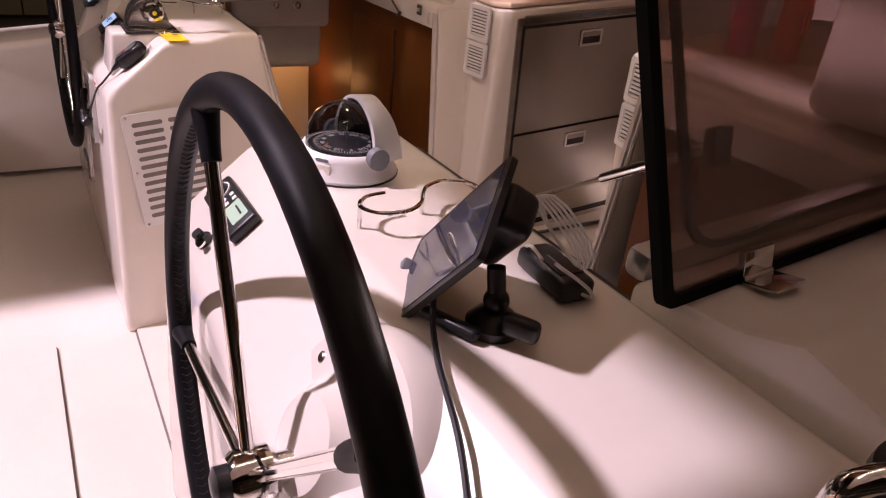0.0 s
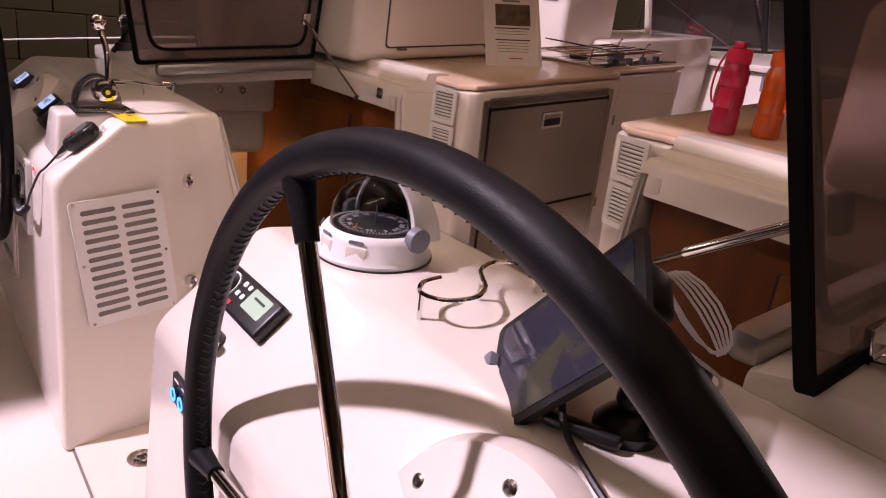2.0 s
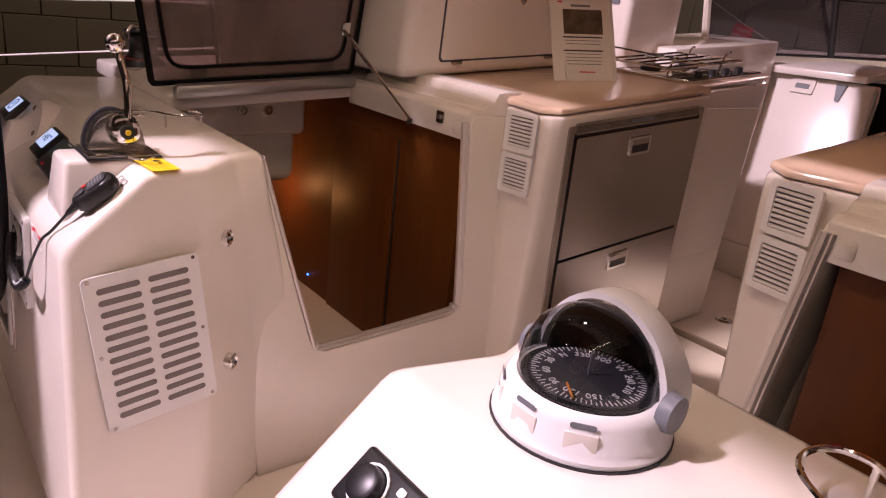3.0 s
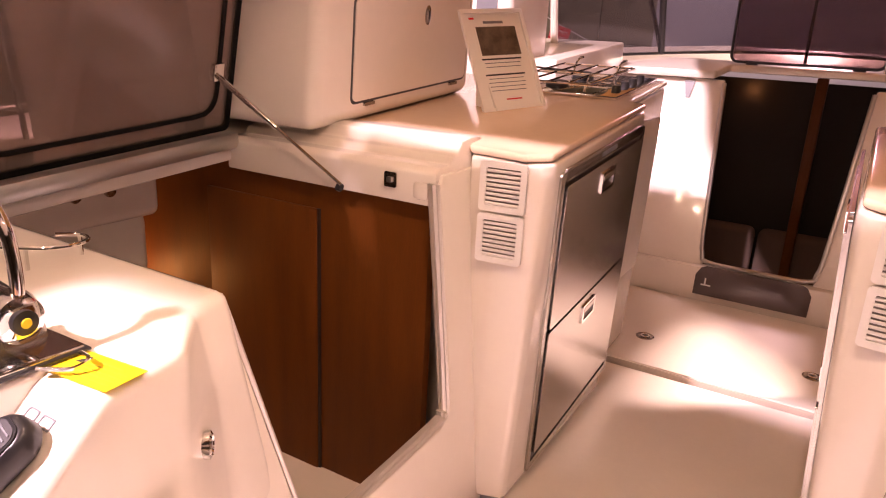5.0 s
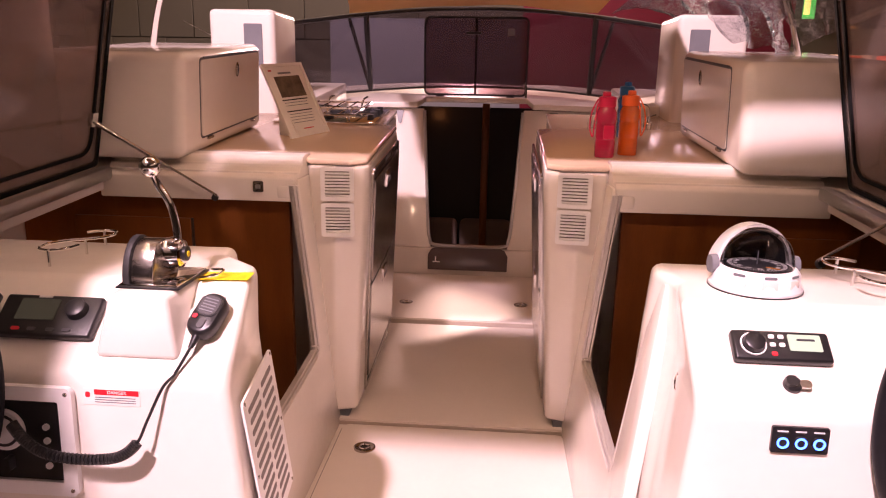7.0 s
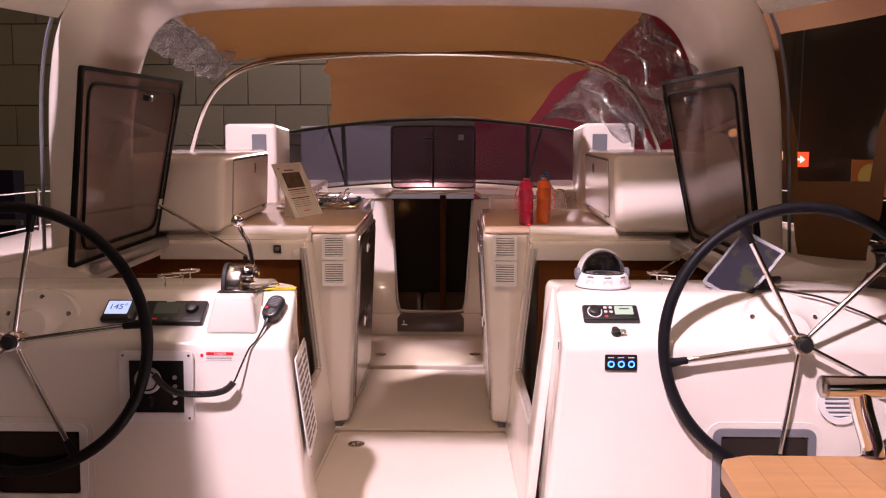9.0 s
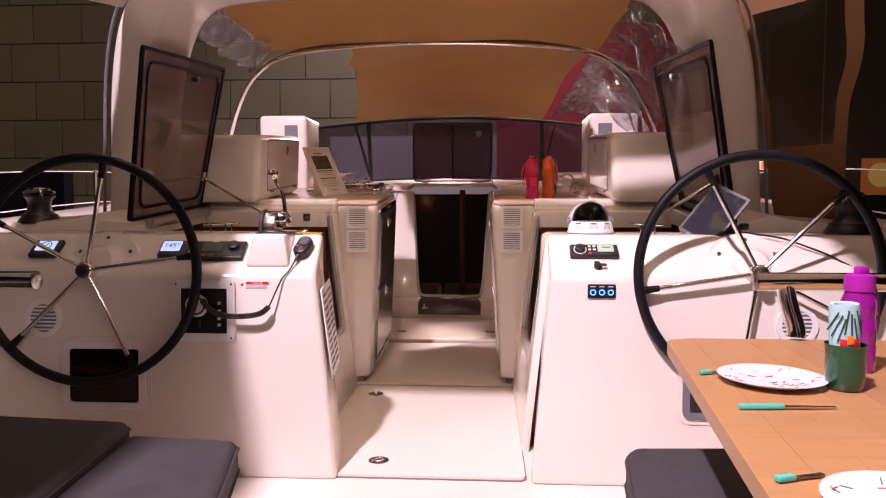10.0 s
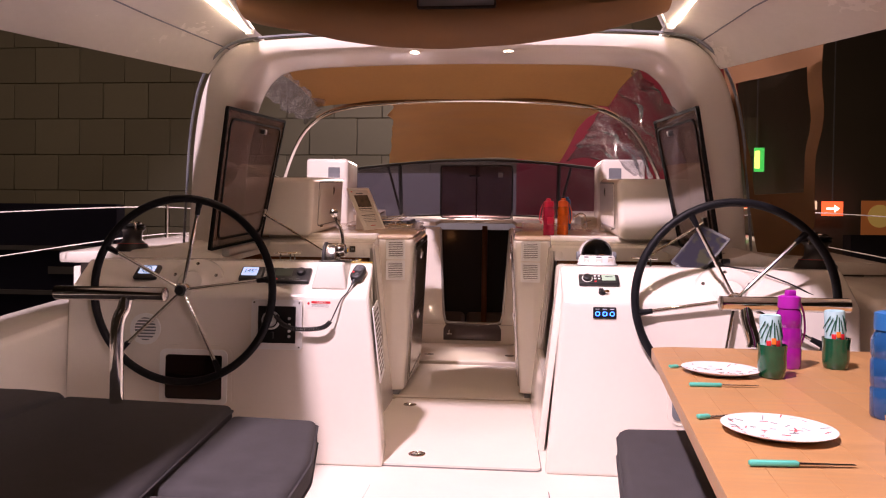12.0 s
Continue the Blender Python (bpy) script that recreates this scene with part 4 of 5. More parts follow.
part("lid", box((0.08, 0.04, 0.004), (0.0, 0, 0.036), 0.002), BLACK, o)
part("mark", box((0.03, 0.004, 0.0006), (0.0, -0.006, 0.0384)), GREY, o)
o = thing("white_cable", "coiled white charging cable hanging from the clamp", "cable")
loops = []
for k in range(5):
    for a in range(0, 360, 30):
        r = radians(a)
        w = 0.007 + 0.003 * k
        loops.append((1.300 + 0.028 * math.cos(r) + w * math.sin(r), 4.575 + 0.024 * math.cos(r) + 0.004 * k, 1.045 - 0.042 * math.cos(r) + w * math.sin(r)))
part("coil", tube(loops, 0.0017, 6), WHITE, o)
part("lead", tube(curve([(1.30, 4.58, 1.0), (1.325, 4.62, 0.97), (1.318, 4.64, 0.945), (1.295, 4.64, 0.94)], 6), 0.0026, 6), WHITE, o)
part("lead", tube(curve([(1.285, 4.57, 1.0), (1.225, 4.60, 0.985), (1.17, 4.635, 0.95), (1.18, 4.64, 0.94)], 6), 0.0026, 6), WHITE, o)
o = thing("black_cable", "thin black cable running across the console and coaming", "cable")
part("cable", tube(curve([(1.262, 4.425, 0.985), (1.285, 4.412, 0.945), (1.35, 4.385, 0.932), (1.45, 4.355, 0.915), (1.53, 4.325, 0.885), (1.60, 4.30, 0.855), (1.68, 4.27, 0.81), (1.76, 4.235, 0.77)], 6), 0.004, 8), BLACK, o)


# ---- galley blocks ----
for s in (-1, 1):
    side = "port" if s < 0 else "starboard"
    for z in (0.972, 0.834):
        o = thing("air_vent", "white louvred air vent on the galley block", "air vent", group="louvred vents", m=basis((s * 0.447, 5.5735, z), (1, -s * 0.12, 0), (-s * 0.02, 0, 1)) @ Matrix.Scale(1.17, 4))
        part("frame", ring(0.108, 0.112, 0.014, 0.008, 0.008), WHITE, o)
        part("backing", plate(0.084, 0.088, 0.001, 0.004), SLOT, o)
        first = None
        for k in range(8):
            if first is None:
                first = part("slat", box((0.082, 0.006, 0.006), (0, -0.004, 0), 0.0015, 1), WHITE, o)
                sl, first = first, first.data
            else:
                sl = new("slat", first)
                sl.parent = o
            sl.matrix_basis = pose(0, 0, 0.0365 - 0.0104 * k, 25, 0, 0)
    # drawer refrigerator facing the aisle
    up = Vector((-s * 0.0505, 0, 0.90))
    m = basis((s * 0.3585, 6.071, 0.56), (0, -s, -s * 0.088), up)
    o = thing("drawer_fridge", "brushed stainless steel two-drawer refrigerator in the galley block", "refrigerator", group="drawer refrigerators", m=m)
    part("surround", ring(0.735, 0.97, 0.024, 0.008, 0.01), STEEL, o)
    part("cavity", plate(0.69, 0.93, 0.002, 0.004), BLACK, o)
    part("header", plate(0.668, 0.036, 0.008, 0.004, pose(0, 0, 0.474)), STEEL, o)
    part("maker_plate", plate(0.13, 0.014, 0.002, 0.002, pose(0, -0.008, 0.474)), GREY, o)
    for zc, h in ((0.229, 0.434), (-0.215, 0.430)):
        d = part("drawer", plate(0.668, h, 0.014, 0.006, pose(0, 0, zc)), STEEL, o, "brushed steel drawer front")
        part("pull_frame", ring(0.112, 0.066, 0.010, 0.005, 0.006, pose(0, -0.014, zc + h / 2 - 0.062)), CHROME, d)
        part("pull_recess", plate(0.094, 0.048, 0.001, 0.003, pose(0, -0.014, zc + h / 2 - 0.062)), BLACK, d)
        part("pull_lip", plate(0.090, 0.018, 0.006, 0.003, pose(0, -0.014, zc + h / 2 - 0.048)), STEEL, d)
    # white cupboard door beyond it
    m = basis((s * 0.4365, 6.765, 0.72), (0, -s, 0), (-s * 0.031, 0, 0.9))
    o = thing("cupboard_door", "white cupboard door in the galley block", "cupboard door", group="cupboard doors", m=m)
    part("panel", plate(0.44, 0.66, 0.008, 0.02), GEL, o)
    for z in (-0.2, 0.2):
        part("hinge", tube([(s * 0.214, -0.010, z - 0.022), (s * 0.214, -0.010, z + 0.022)], 0.006, 8), STEEL, o)
    # grill and sink housings standing on the worktops
    o = thing("locker_box", "large white moulded locker box with a drop-down front on the worktop", "locker box", group="worktop boxes")
    tip = lambda b: sheer(b, 5.6, 0.085)
    lo = [(s * 1.000, 5.47), (s * 1.000, 6.36), (s * 1.60, 6.36), (s * 1.60, 5.47)]
    hi = [(s * 0.985, 5.49), (s * 0.985, 6.36), (s * 1.58, 6.36), (s * 1.58, 5.49)]
    part("body", tip(loft([[(x, y, 1.066) for x, y in lo], [(x, y, 1.452) for x, y in hi]], 0.040, 5)), GEL, o)
    fm = basis((s * 0.9945, 5.975, 1.272), (0, -s, 0), (-s * 0.015, 0, 0.386))
    d = part("door", tip(plate(0.66, 0.290, 0.007, 0.018, fm)), GEL, o, "white drop-down front")
    part("seam", tip(ring(0.676, 0.306, 0.012, 0.0035, 0.022, fm)), CHARCOAL, o)
    part("finger_slot", tip(plate(0.60, 0.008, 0.004, 0.003, fm @ pose(0, -0.001, 0.152))), BLACK, o)
    part("lock", tip(spin([(0, 0), (0.022, 0), (0.022, 0.004), (0.014, 0.007), (0, 0.007)], 20, fm @ pose(-s * 0.05, -0.006, 0.085, 90, 0, 0) @ Matrix.Diagonal((0.75, 1.4, 1, 1)))), STEEL, d)
    part("lock_slot", tip(plate(0.006, 0.026, 0.002, 0.002, fm @ pose(-s * 0.05, -0.0125, 0.085))), BLACK, d)
    for x in (-0.25, 0.25):
        part("hinge", tip(plate(0.05, 0.010, 0.010, 0.003, fm @ pose(x, -0.001, -0.158))), STEEL, d)
    # smaller white box at the end of the windscreen
    o = thing("instrument_box", "white box with a grey panel beside the windscreen", "box", group="windscreen boxes")
    part("body", box((0.36, 0.42, 0.60), (s * 1.235, 7.0, 1.415), 0.03, 3), GEL, o)
    part("panel", plate(0.10, 0.22, 0.004, 0.006, pose(s * 1.17, 6.789, 1.53)), GREY, o)
    # small vent in the forward wall, and a tapered slot
    o = thing("small_vent", "small grey vent plate in a white moulded frame", "air vent", group="small vents", m=pose(s * 0.752, 8.058, 1.112, -15, 0, 0))
    part("frame", ring(0.13, 0.078, 0.025, 0.010, 0.01), GEL, o)
    part("louvre", plate(0.078, 0.028, 0.006, 0.003), GREY, o)
    o = thing("drain_slot", "tapered dark slot at the top of the forward wall", "slot", group="wall slots", m=pose(s * 0.55, 8.053, 1.115, -15, 0, 0))
    part("recess", prism([(-0.026, 0.03), (0.026, 0.03), (0.012, -0.055), (-0.008, -0.055)], "y", -0.003, 0), GREY, o)
    part("cap", plate(0.056, 0.008, 0.004, 0.002, pose(0, 0, 0.034)), BLACK, o)

# two-burner stove in the port worktop
o = thing("stove", "stainless steel two-burner stove with wire pan supports", "stove", m=pose(-0.72, 6.74, 1.1655, 5.1, 0, 0))
part("tray", box((0.52, 0.54, 0.012), (0, 0, 0.006), 0.005), CHROME, o)
for y in (-0.14, 0.14):
    bn = part("burner", spin([(0, 0.012), (0.045, 0.012), (0.045, 0.022), (0.036, 0.026), (0.036, 0.032), (0, 0.034)], 24, pose(-0.02, y, 0)), BLACK, o)
    for k in range(5):
        part("wire", tube([(-0.15 + 0.075 * k, y - 0.12, 0.048), (-0.15 + 0.075 * k, y + 0.12, 0.048)], 0.004, 6), CHROME, bn)
    part("wire_frame", tube([(-0.16, y - 0.125, 0.044), (0.16, y - 0.125, 0.044), (0.16, y + 0.125, 0.044), (-0.16, y + 0.125, 0.044)], 0.005, 6, True), CHROME, bn)
for k in range(4):
    part("knob", spin([(0, 0), (0.018, 0), (0.016, 0.022), (0, 0.024)], 16, pose(0.22, -0.15 + 0.1 * k, 0.012)), BLACK, o)
for x, y in ((-0.10, 0.23), (0.10, 0.20), (0.12, -0.22)):
    part("pan_clamp", tube(curve([(x, y, 0.012), (x + 0.02, y, 0.07), (x + 0.05, y - 0.02, 0.085)], 4), 0.005, 6), CHROME, o)
part("rail", tube([(-0.10, -0.30, 0.10), (0.03, 0.0, 0.05)], 0.004, 6), CHROME, o)

# display card in a frame
m = basis((-0.7705, 6.163, 1.262), (0.118, 0.234, 0.018), (-0.143, 0.056, 0.318)) @ Matrix.Scale(1.085, 4)
o = thing("display_card", "white printed card in a pale frame propped on the worktop", "display card", m=m)
part("frame", ring(0.238, 0.325, 0.012, 0.010, 0.003), PAPER, o, "pale cream frame")
part("sheet", plate(0.222, 0.309, 0.004, 0.002, pose(0, 0.002, 0)), PAPER, o)
photo = material("printed_photo", (0.10, 0.075, 0.055), 0.4, vary=0.9, scale=22)
part("photo", plate(0.150, 0.092, 0.0006, 0.001, pose(0.005, -0.002, 0.062)), photo, o, "dark photograph of a deck")
part("title_bar", plate(0.075, 0.008, 0.0006, 0.001, pose(0, -0.002, 0.122)), GREY, o)
part("corner_mark", plate(0.018, 0.006, 0.0006, 0.001, pose(-0.078, -0.002, 0.135)), RED, o)
for k in range(9):
    if k == 3:
        continue
    part("text_line", plate(0.15 if k in (0, 4) else 0.140 - 0.004 * (k % 3), 0.005 if k in (0, 4) else 0.0022, 0.0006, 0.001, pose(0.0, -0.002, 0.004 - 0.0125 * k)), INK if k in (0, 4) else GREY, o)
part("foot_mark", plate(0.06, 0.004, 0.0006, 0.001, pose(0.01, -0.002, -0.125)), RED, o)
part("easel", prism([(-0.015, -0.16), (0.12, -0.166), (0.012, 0.03)], "x", -0.075, -0.072), PAPER, o)


def bottle(place, colour, cap, label, r=0.038, h=0.24, rz=0, strap=False):
    body = bpy.data.materials.get("bottle_" + label.split()[0])
    if body is None:
        body = material("bottle_" + label.split()[0], colour, 0.15, vary=0.05, scale=12, coat=0.6)
        bb = body.node_tree.nodes["Principled BSDF"]
        bb.inputs["Transmission Weight"].default_value = 0.45
    capm = bpy.data.materials.get("cap_" + label.split()[0]) or material("cap_" + label.split()[0], cap, 0.35, vary=0.05, scale=12)
    o = thing("drinking_bottle", label, "drinking bottle", place, "drinking bottles", rz)
    k = h / 0.24
    part("body", spin([(0, 0), (r * 0.92, 0), (r, 0.006), (r, 0.06 * k), (r * 0.96, 0.064 * k), (r * 0.96, 0.068 * k), (r, 0.072 * k), (r, 0.120 * k), (r * 0.95, 0.124 * k), (r * 0.95, 0.130 * k), (r, 0.134 * k), (r, 0.165 * k), (r * 0.80, 0.182 * k), (r * 0.74, 0.19 * k), (0, 0.19 * k)], 28), body, o)
    part("label_patch", box((0.004, r * 1.05, 0.05 * k), (r * 0.985, 0, 0.095 * k), 0.001, m=pose(0, 0, 0, 0, 0, -80)), capm, o)
    c = part("cap", spin([(0, 0.186 * k), (r * 0.86, 0.186 * k), (r * 0.88, 0.192 * k), (r * 0.86, 0.222 * k), (r * 0.6, 0.226 * k), (0, 0.226 * k)], 28), capm, o)
    part("spout", box((r * 0.8, r * 0.55, 0.02 * k), (-r * 0.1, 0, 0.233 * k), 0.005), capm, c)
    part("strap", tube(curve([(-r * 0.9, 0, 0.215 * k), (-r * 1.45, 0, 0.17 * k), (-r * 1.6, 0, 0.11 * k), (-r * 1.25, 0, 0.075 * k), (-r * 1.15, 0, 0.12 * k), (-r * 0.9, 0, 0.20 * k)], 5), 0.0032, 6), capm, o)
    return o


bottle((0.575, 5.785, 1.0795), (0.70, 0.03, 0.10), (0.62, 0.02, 0.07), "red translucent drinking bottle standing on the worktop", 0.039, 0.25)
bottle((0.674, 5.845, 1.0850), (0.85, 0.16, 0.01), (0.80, 0.13, 0.02), "orange translucent drinking bottle standing on the worktop", 0.039, 0.25, 160)
bottle((0.735, 6.28, 1.1240), (0.02, 0.13, 0.38), (0.02, 0.15, 0.42), "blue drinking bottle standing behind the others", 0.038, 0.245, 120)

o = thing("sink_tap", "small chrome folding tap on the starboard worktop", "tap", m=pose(0.93, 6.72, 1.163, 5, 0, 0))
part("base", spin([(0, 0), (0.022, 0), (0.022, 0.008), (0.013, 0.014), (0.011, 0.040), (0, 0.042)], 18), CHROME, o)
part("spout", tube(curve([(0, 0, 0.035), (-0.01, -0.01, 0.085), (-0.05, -0.03, 0.10), (-0.095, -0.05, 0.07)], 6), 0.009, 10), CHROME, o)
part("lever", tube([(0.0, 0.012, 0.03), (0.045, 0.03, 0.042)], 0.005, 8), CHROME, o)

# companionway: washboard, open hatch and windscreen
o = thing("washboard", "dark smoked washboard panel with pale emblem below the companionway", "washboard", m=pose(-0.02, 7.756, 0.135, -6, 0, 0))
part("panel", prism([(-0.285, -0.078), (0.275, -0.078), (0.278, 0.03), (0.255, 0.07), (0.225, 0.082), (-0.235, 0.082), (-0.262, 0.07), (-0.285, 0.03)], "y", -0.010, 0, 0.003, 2), material("smoked_panel", (0.075, 0.055, 0.055), 0.15, vary=0.08, scale=6, coat=0.5), o)
part("emblem", plate(0.05, 0.008, 0.001, 0.002, pose(-0.225, -0.010, -0.02)), PALE, o)
part("emblem_mast", plate(0.008, 0.035, 0.001, 0.002, pose(-0.23, -0.010, 0.0)), PALE, o)
o = thing("companionway_hatch", "open smoked companionway hatch with black frame and handle", "hatch", m=pose(-0.02, 8.27, 1.262, 2, 0, 0))
part("pane", plate(0.74, 0.545, 0.010, 0.04, pose(0, 0, 0.275)), HATCH, o)
part("frame", ring(0.76, 0.56, 0.014, 0.014, 0.045, pose(0, 0.002, 0.275)), BLACK, o)
part("centre_bar", box((0.018, 0.02, 0.54), (0.0, 0.008, 0.275), 0.004), BLACK, o)
part("handle", box((0.11, 0.025, 0.02), (-0.02, -0.02, 0.44), 0.005), BLACK, o)
part("sticker", plate(0.05, 0.05, 0.001, 0.004, pose(0.25, -0.011, 0.45)), GREY, o)
part("support", tube([(0.375, -0.02, -0.05), (0.372, 0.0, 0.12)], 0.008, 8), CHROME, o)
for x in (-0.26, 0.26):
    part("hinge", box((0.06, 0.03, 0.018), (x, 0.0, -0.006), 0.004), BLACK, o)


def ws(x, top):
    q = abs(x) / 1.24
    if top:
        return (x, 8.60 - 0.95 * q ** 2.4, 1.905 - 0.20 * q ** 2.2)
    return (x * 1.02, 8.92 - 1.10 * q ** 2.4, 1.32 - 0.09 * q ** 2)


o = thing("windscreen", "curved grey tinted windscreen with black struts and top edge", "windscreen")
xs = np.linspace(-1.24, 1.24, 25)
lo, hi = [ws(x, 0) for x in xs], [ws(x, 1) for x in xs]
for i0, i1 in ((0, 4), (4, 12), (12, 20), (20, 24)):
    part("pane", loft([[lo[i], hi[i], Vector(hi[i]) + Vector((0, 0.006, 0)), Vector(lo[i]) + Vector((0, 0.006, 0))] for i in range(i0, i1 + 1)]), SCREEN, o, "grey tinted pane")
part("top_edge", tube(hi, 0.016, 8), BLACK, o)
part("bottom_edge", tube(lo, 0.009, 8), BLACK, o)
for i in (4, 20):
    part("strut", tube([lo[i], hi[i]], 0.020, 8), BLACK, o)
    part("brace", tube([lo[i], Vector(hi[i]) + Vector((-0.13 if i == 4 else 0.13, -0.02, 0))], 0.014, 8), BLACK, o)
for i in (0, 24):
    part("end_post", tube([lo[i], hi[i]], 0.022, 8), GEL, o)

# red keep-out sign on a line beyond the windscreen
o = thing("keep_out_sign", "red sign with white German lettering hung on a line", "sign", m=pose(-1.718, 8.98, 1.355, 0, 14, 0))
part("board", plate(0.155, 0.125, 0.003, 0.006), RED, o)
text_on(o, "ZUTRITT", 0.030, 0, 0.024, PALE, depth=0.0036)
text_on(o, "VERBOTEN", 0.030, 0, -0.018, PALE, depth=0.0036)
part("line", tube([(-0.9, 0.01, 0.25), (-0.03, 0.01, 0.07), (0.50, 0.01, -0.02)], 0.003, 6), PALE, o)

# cabin details
o = thing("cream_locker", "cream moulded locker below the coaming in the aft cabin", "locker", (-1.66, 5.10, 0.60))
part("body", box((0.15, 0.50, 0.22), (0, 0.06, 0.24), 0.03, 3), GEL, o)
part("bin", box((0.13, 0.36, 0.24), (-0.01, 0.10, 0.04), 0.05, 4), LINER, o)
for y in (-0.08, 0.03):
    part("speaker_ring", spin([(0, 0), (0.02, 0), (0.02, 0.006), (0.012, 0.008), (0, 0.004)], 18, pose(0.075, y + 0.1, 0.24, 0, 90, 0)), STEEL, o)
o = thing("indicator_light", "tiny blue indicator light in the dark cabin", "light", (-1.635, 5.478, 0.045))
part("lens", spin([(0, 0), (0.006, 0), (0.004, 0.004), (0, 0.005)], 10, pose(0, 0, 0, 90, 0, 0)), BLUE_LED, o)
o = thing("door_handle", "small steel pull handle on the cabin door", "door handle", (-1.071, 5.468, -0.05))
part("bar", tube(curve([(-0.035, 0.004, 0), (-0.03, -0.025, 0), (0.03, -0.025, 0), (0.035, 0.004, 0)], 4), 0.005, 8), CHROME, o)
lamp("cabin_lamp", "POINT", (-1.86, 5.33, 0.42), (0, 0, 0), 1.5, (1.0, 0.45, 0.12), 0.04)
o = thing("saloon_settee", "beige upholstered settee in the dark saloon", "settee", (-0.15, 8.72, -0.485))
SETTEE = material("beige_upholstery", (0.16, 0.11, 0.09), 0.85, vary=0.1, scale=7, bump=0.3, bump_scale=300)
part("base", box((0.9, 0.42, 0.24), (0, 0, 0.12), 0.01), WOOD, o)
part("seat", box((0.9, 0.44, 0.14), (0, 0, 0.31), 0.04, 3), SETTEE, o)
for x in (-0.23, 0.23):
    part("back_cushion", box((0.44, 0.12, 0.36), (x, 0.15, 0.52), 0.05, 3), SETTEE, o)
lamp("saloon_lamp", "POINT", (-0.34, 8.93, 1.08), (0, 0, 0), 0.18, (1.0, 0.45, 0.15), 0.04)

# ---- floor: raised panels and flush drains ----
for x0, x1, y0, y1, r, up in ((-0.43, 0.455, 4.215, 5.55, 0.03, -0.022), (-0.29, 0.47, 1.6, 3.97, 0.03, -0.022), (-0.50, 0.50, 5.575, 6.76, 0.01, -0.012), (-0.95, 0.95, 6.785, 7.74, 0.01, 0.014)):
    b = prism([((x0 + x1) / 2 + u, (y0 + y1) / 2 + v) for u, v in rounded(x1 - x0, y1 - y0, r)], "z", -0.026, 0.010 + up, 0)
    structure(part("floor_panel", b, DECK), "raised cream non-skid floor panel", "floor panel")
    b = prism([((x0 + x1) / 2 + u, (y0 + y1) / 2 + v) for u, v in rounded(x1 - x0 + 0.012, y1 - y0 + 0.012, r + 0.006)], "z", -0.026, 0.001 + up, 0)
    structure(part("floor_seam", b, GAP if y0 > 5 else SLOT), "dark seam round the floor panel", "seam")
for p in ((-0.312, 5.37), (-0.142, 4.366), (-0.373, 7.08), (0.336, 7.105), (-0.26, 2.9)):
    o = thing("floor_ring", "flush round steel lifting ring in the floor panel", "lifting ring", (p[0], p[1], 0.024 if p[1] > 6 else -0.012), "floor rings")
    part("flange", spin([(0, 0), (0.042, 0), (0.042, 0.003), (0.036, 0.005), (0.030, 0.002), (0, 0.002)], 28), STEEL, o)
    part("ring", tube([(0.018 * math.cos(a), 0.018 * math.sin(a), 0.005) for a in np.linspace(0, math.tau, 17)[:-1]], 0.004, 6, True), CHROME, o)
    part("hole", box((0.024, 0.012, 0.001), (0, 0, 0.003)), BLACK, o)
for s in (-1, 1):
    for y, z in ((4.93, 0.12), (5.0, 0.125), (5.52, 0.20), (5.50, 0.12)):
        o = thing("screw_head", "small steel screw head in the aisle wall", "screw", (s * 0.4995, y, z), "wall screws")
        part("head", spin([(0, 0), (0.008, 0), (0.006, 0.004), (0, 0.005)], 12, pose(0, 0, 0, 0, -90 * s, 0)), STEEL, o)


# ---- cockpit seats and table ----
def slab(poly, z0, z1, bevel):
    return prism(poly, "z", z0, z1, bevel, 4)


structure(part("bench_port", slab([(-1.90, -1.5), (-0.34, -1.5), (-0.34, 2.7), (-0.45, 3.42), (-1.90, 3.42)], -0.03, 0.285, 0.02), GEL), "white gelcoat bench along the port side", "bench")
structure(part("bench_starboard", slab([(0.56, -1.5), (1.90, -1.5), (1.90, 3.32), (0.70, 3.32), (0.58, 2.6)], -0.03, 0.315, 0.02), GEL), "white gelcoat bench along the starboard side", "bench")
for nm, lab, poly, z0, z1 in (
    ("seat_cushion", "long charcoal fabric cushion covering the port bench", [(-1.42, 2.2), (-0.565, 2.2), (-0.725, 3.49), (-1.42, 3.55)], 0.30, 0.425),
    ("seat_cushion", "dark charcoal fabric cushion against the coaming", [(-1.86, 2.1), (-1.43, 2.1), (-1.43, 3.56), (-1.62, 3.60), (-1.84, 3.60)], 0.30, 0.435),
    ("seat_cushion", "charcoal fabric seat cushion beside the aisle", [(-0.66, 2.70), (-0.28, 2.70), (-0.30, 3.02), (-0.395, 3.45), (-0.73, 3.48)], 0.285, 0.39),
    ("seat_cushion", "charcoal fabric seat cushion further aft", [(-0.56, 0.4), (-0.27, 0.4), (-0.27, 2.69), (-0.66, 2.69), (-0.56, 2.2)], 0.285, 0.39),
    ("seat_cushion", "charcoal fabric cushion under the table", [(0.50, 2.1), (1.5, 2.1), (1.5, 3.42), (0.68, 3.37), (0.655, 3.33)], 0.315, 0.42),
    ("seat_cushion", "charcoal fabric cushion on the starboard bench", [(0.50, 0.3), (1.5, 0.3), (1.5, 2.09), (0.50, 2.09)], 0.315, 0.42),
):
    o = thing(nm, lab, "cushion", group="cockpit cushions")
    part("cover", slab(poly, z0, z1, 0.03), CLOTH, o)
    for z in (z0 + 0.022, z1 - 0.022):
        rim = []
        for k, q in enumerate(poly):
            a, c = Vector(poly[k - 1]) - Vector(q), Vector(poly[(k + 1) % len(poly)]) - Vector(q)
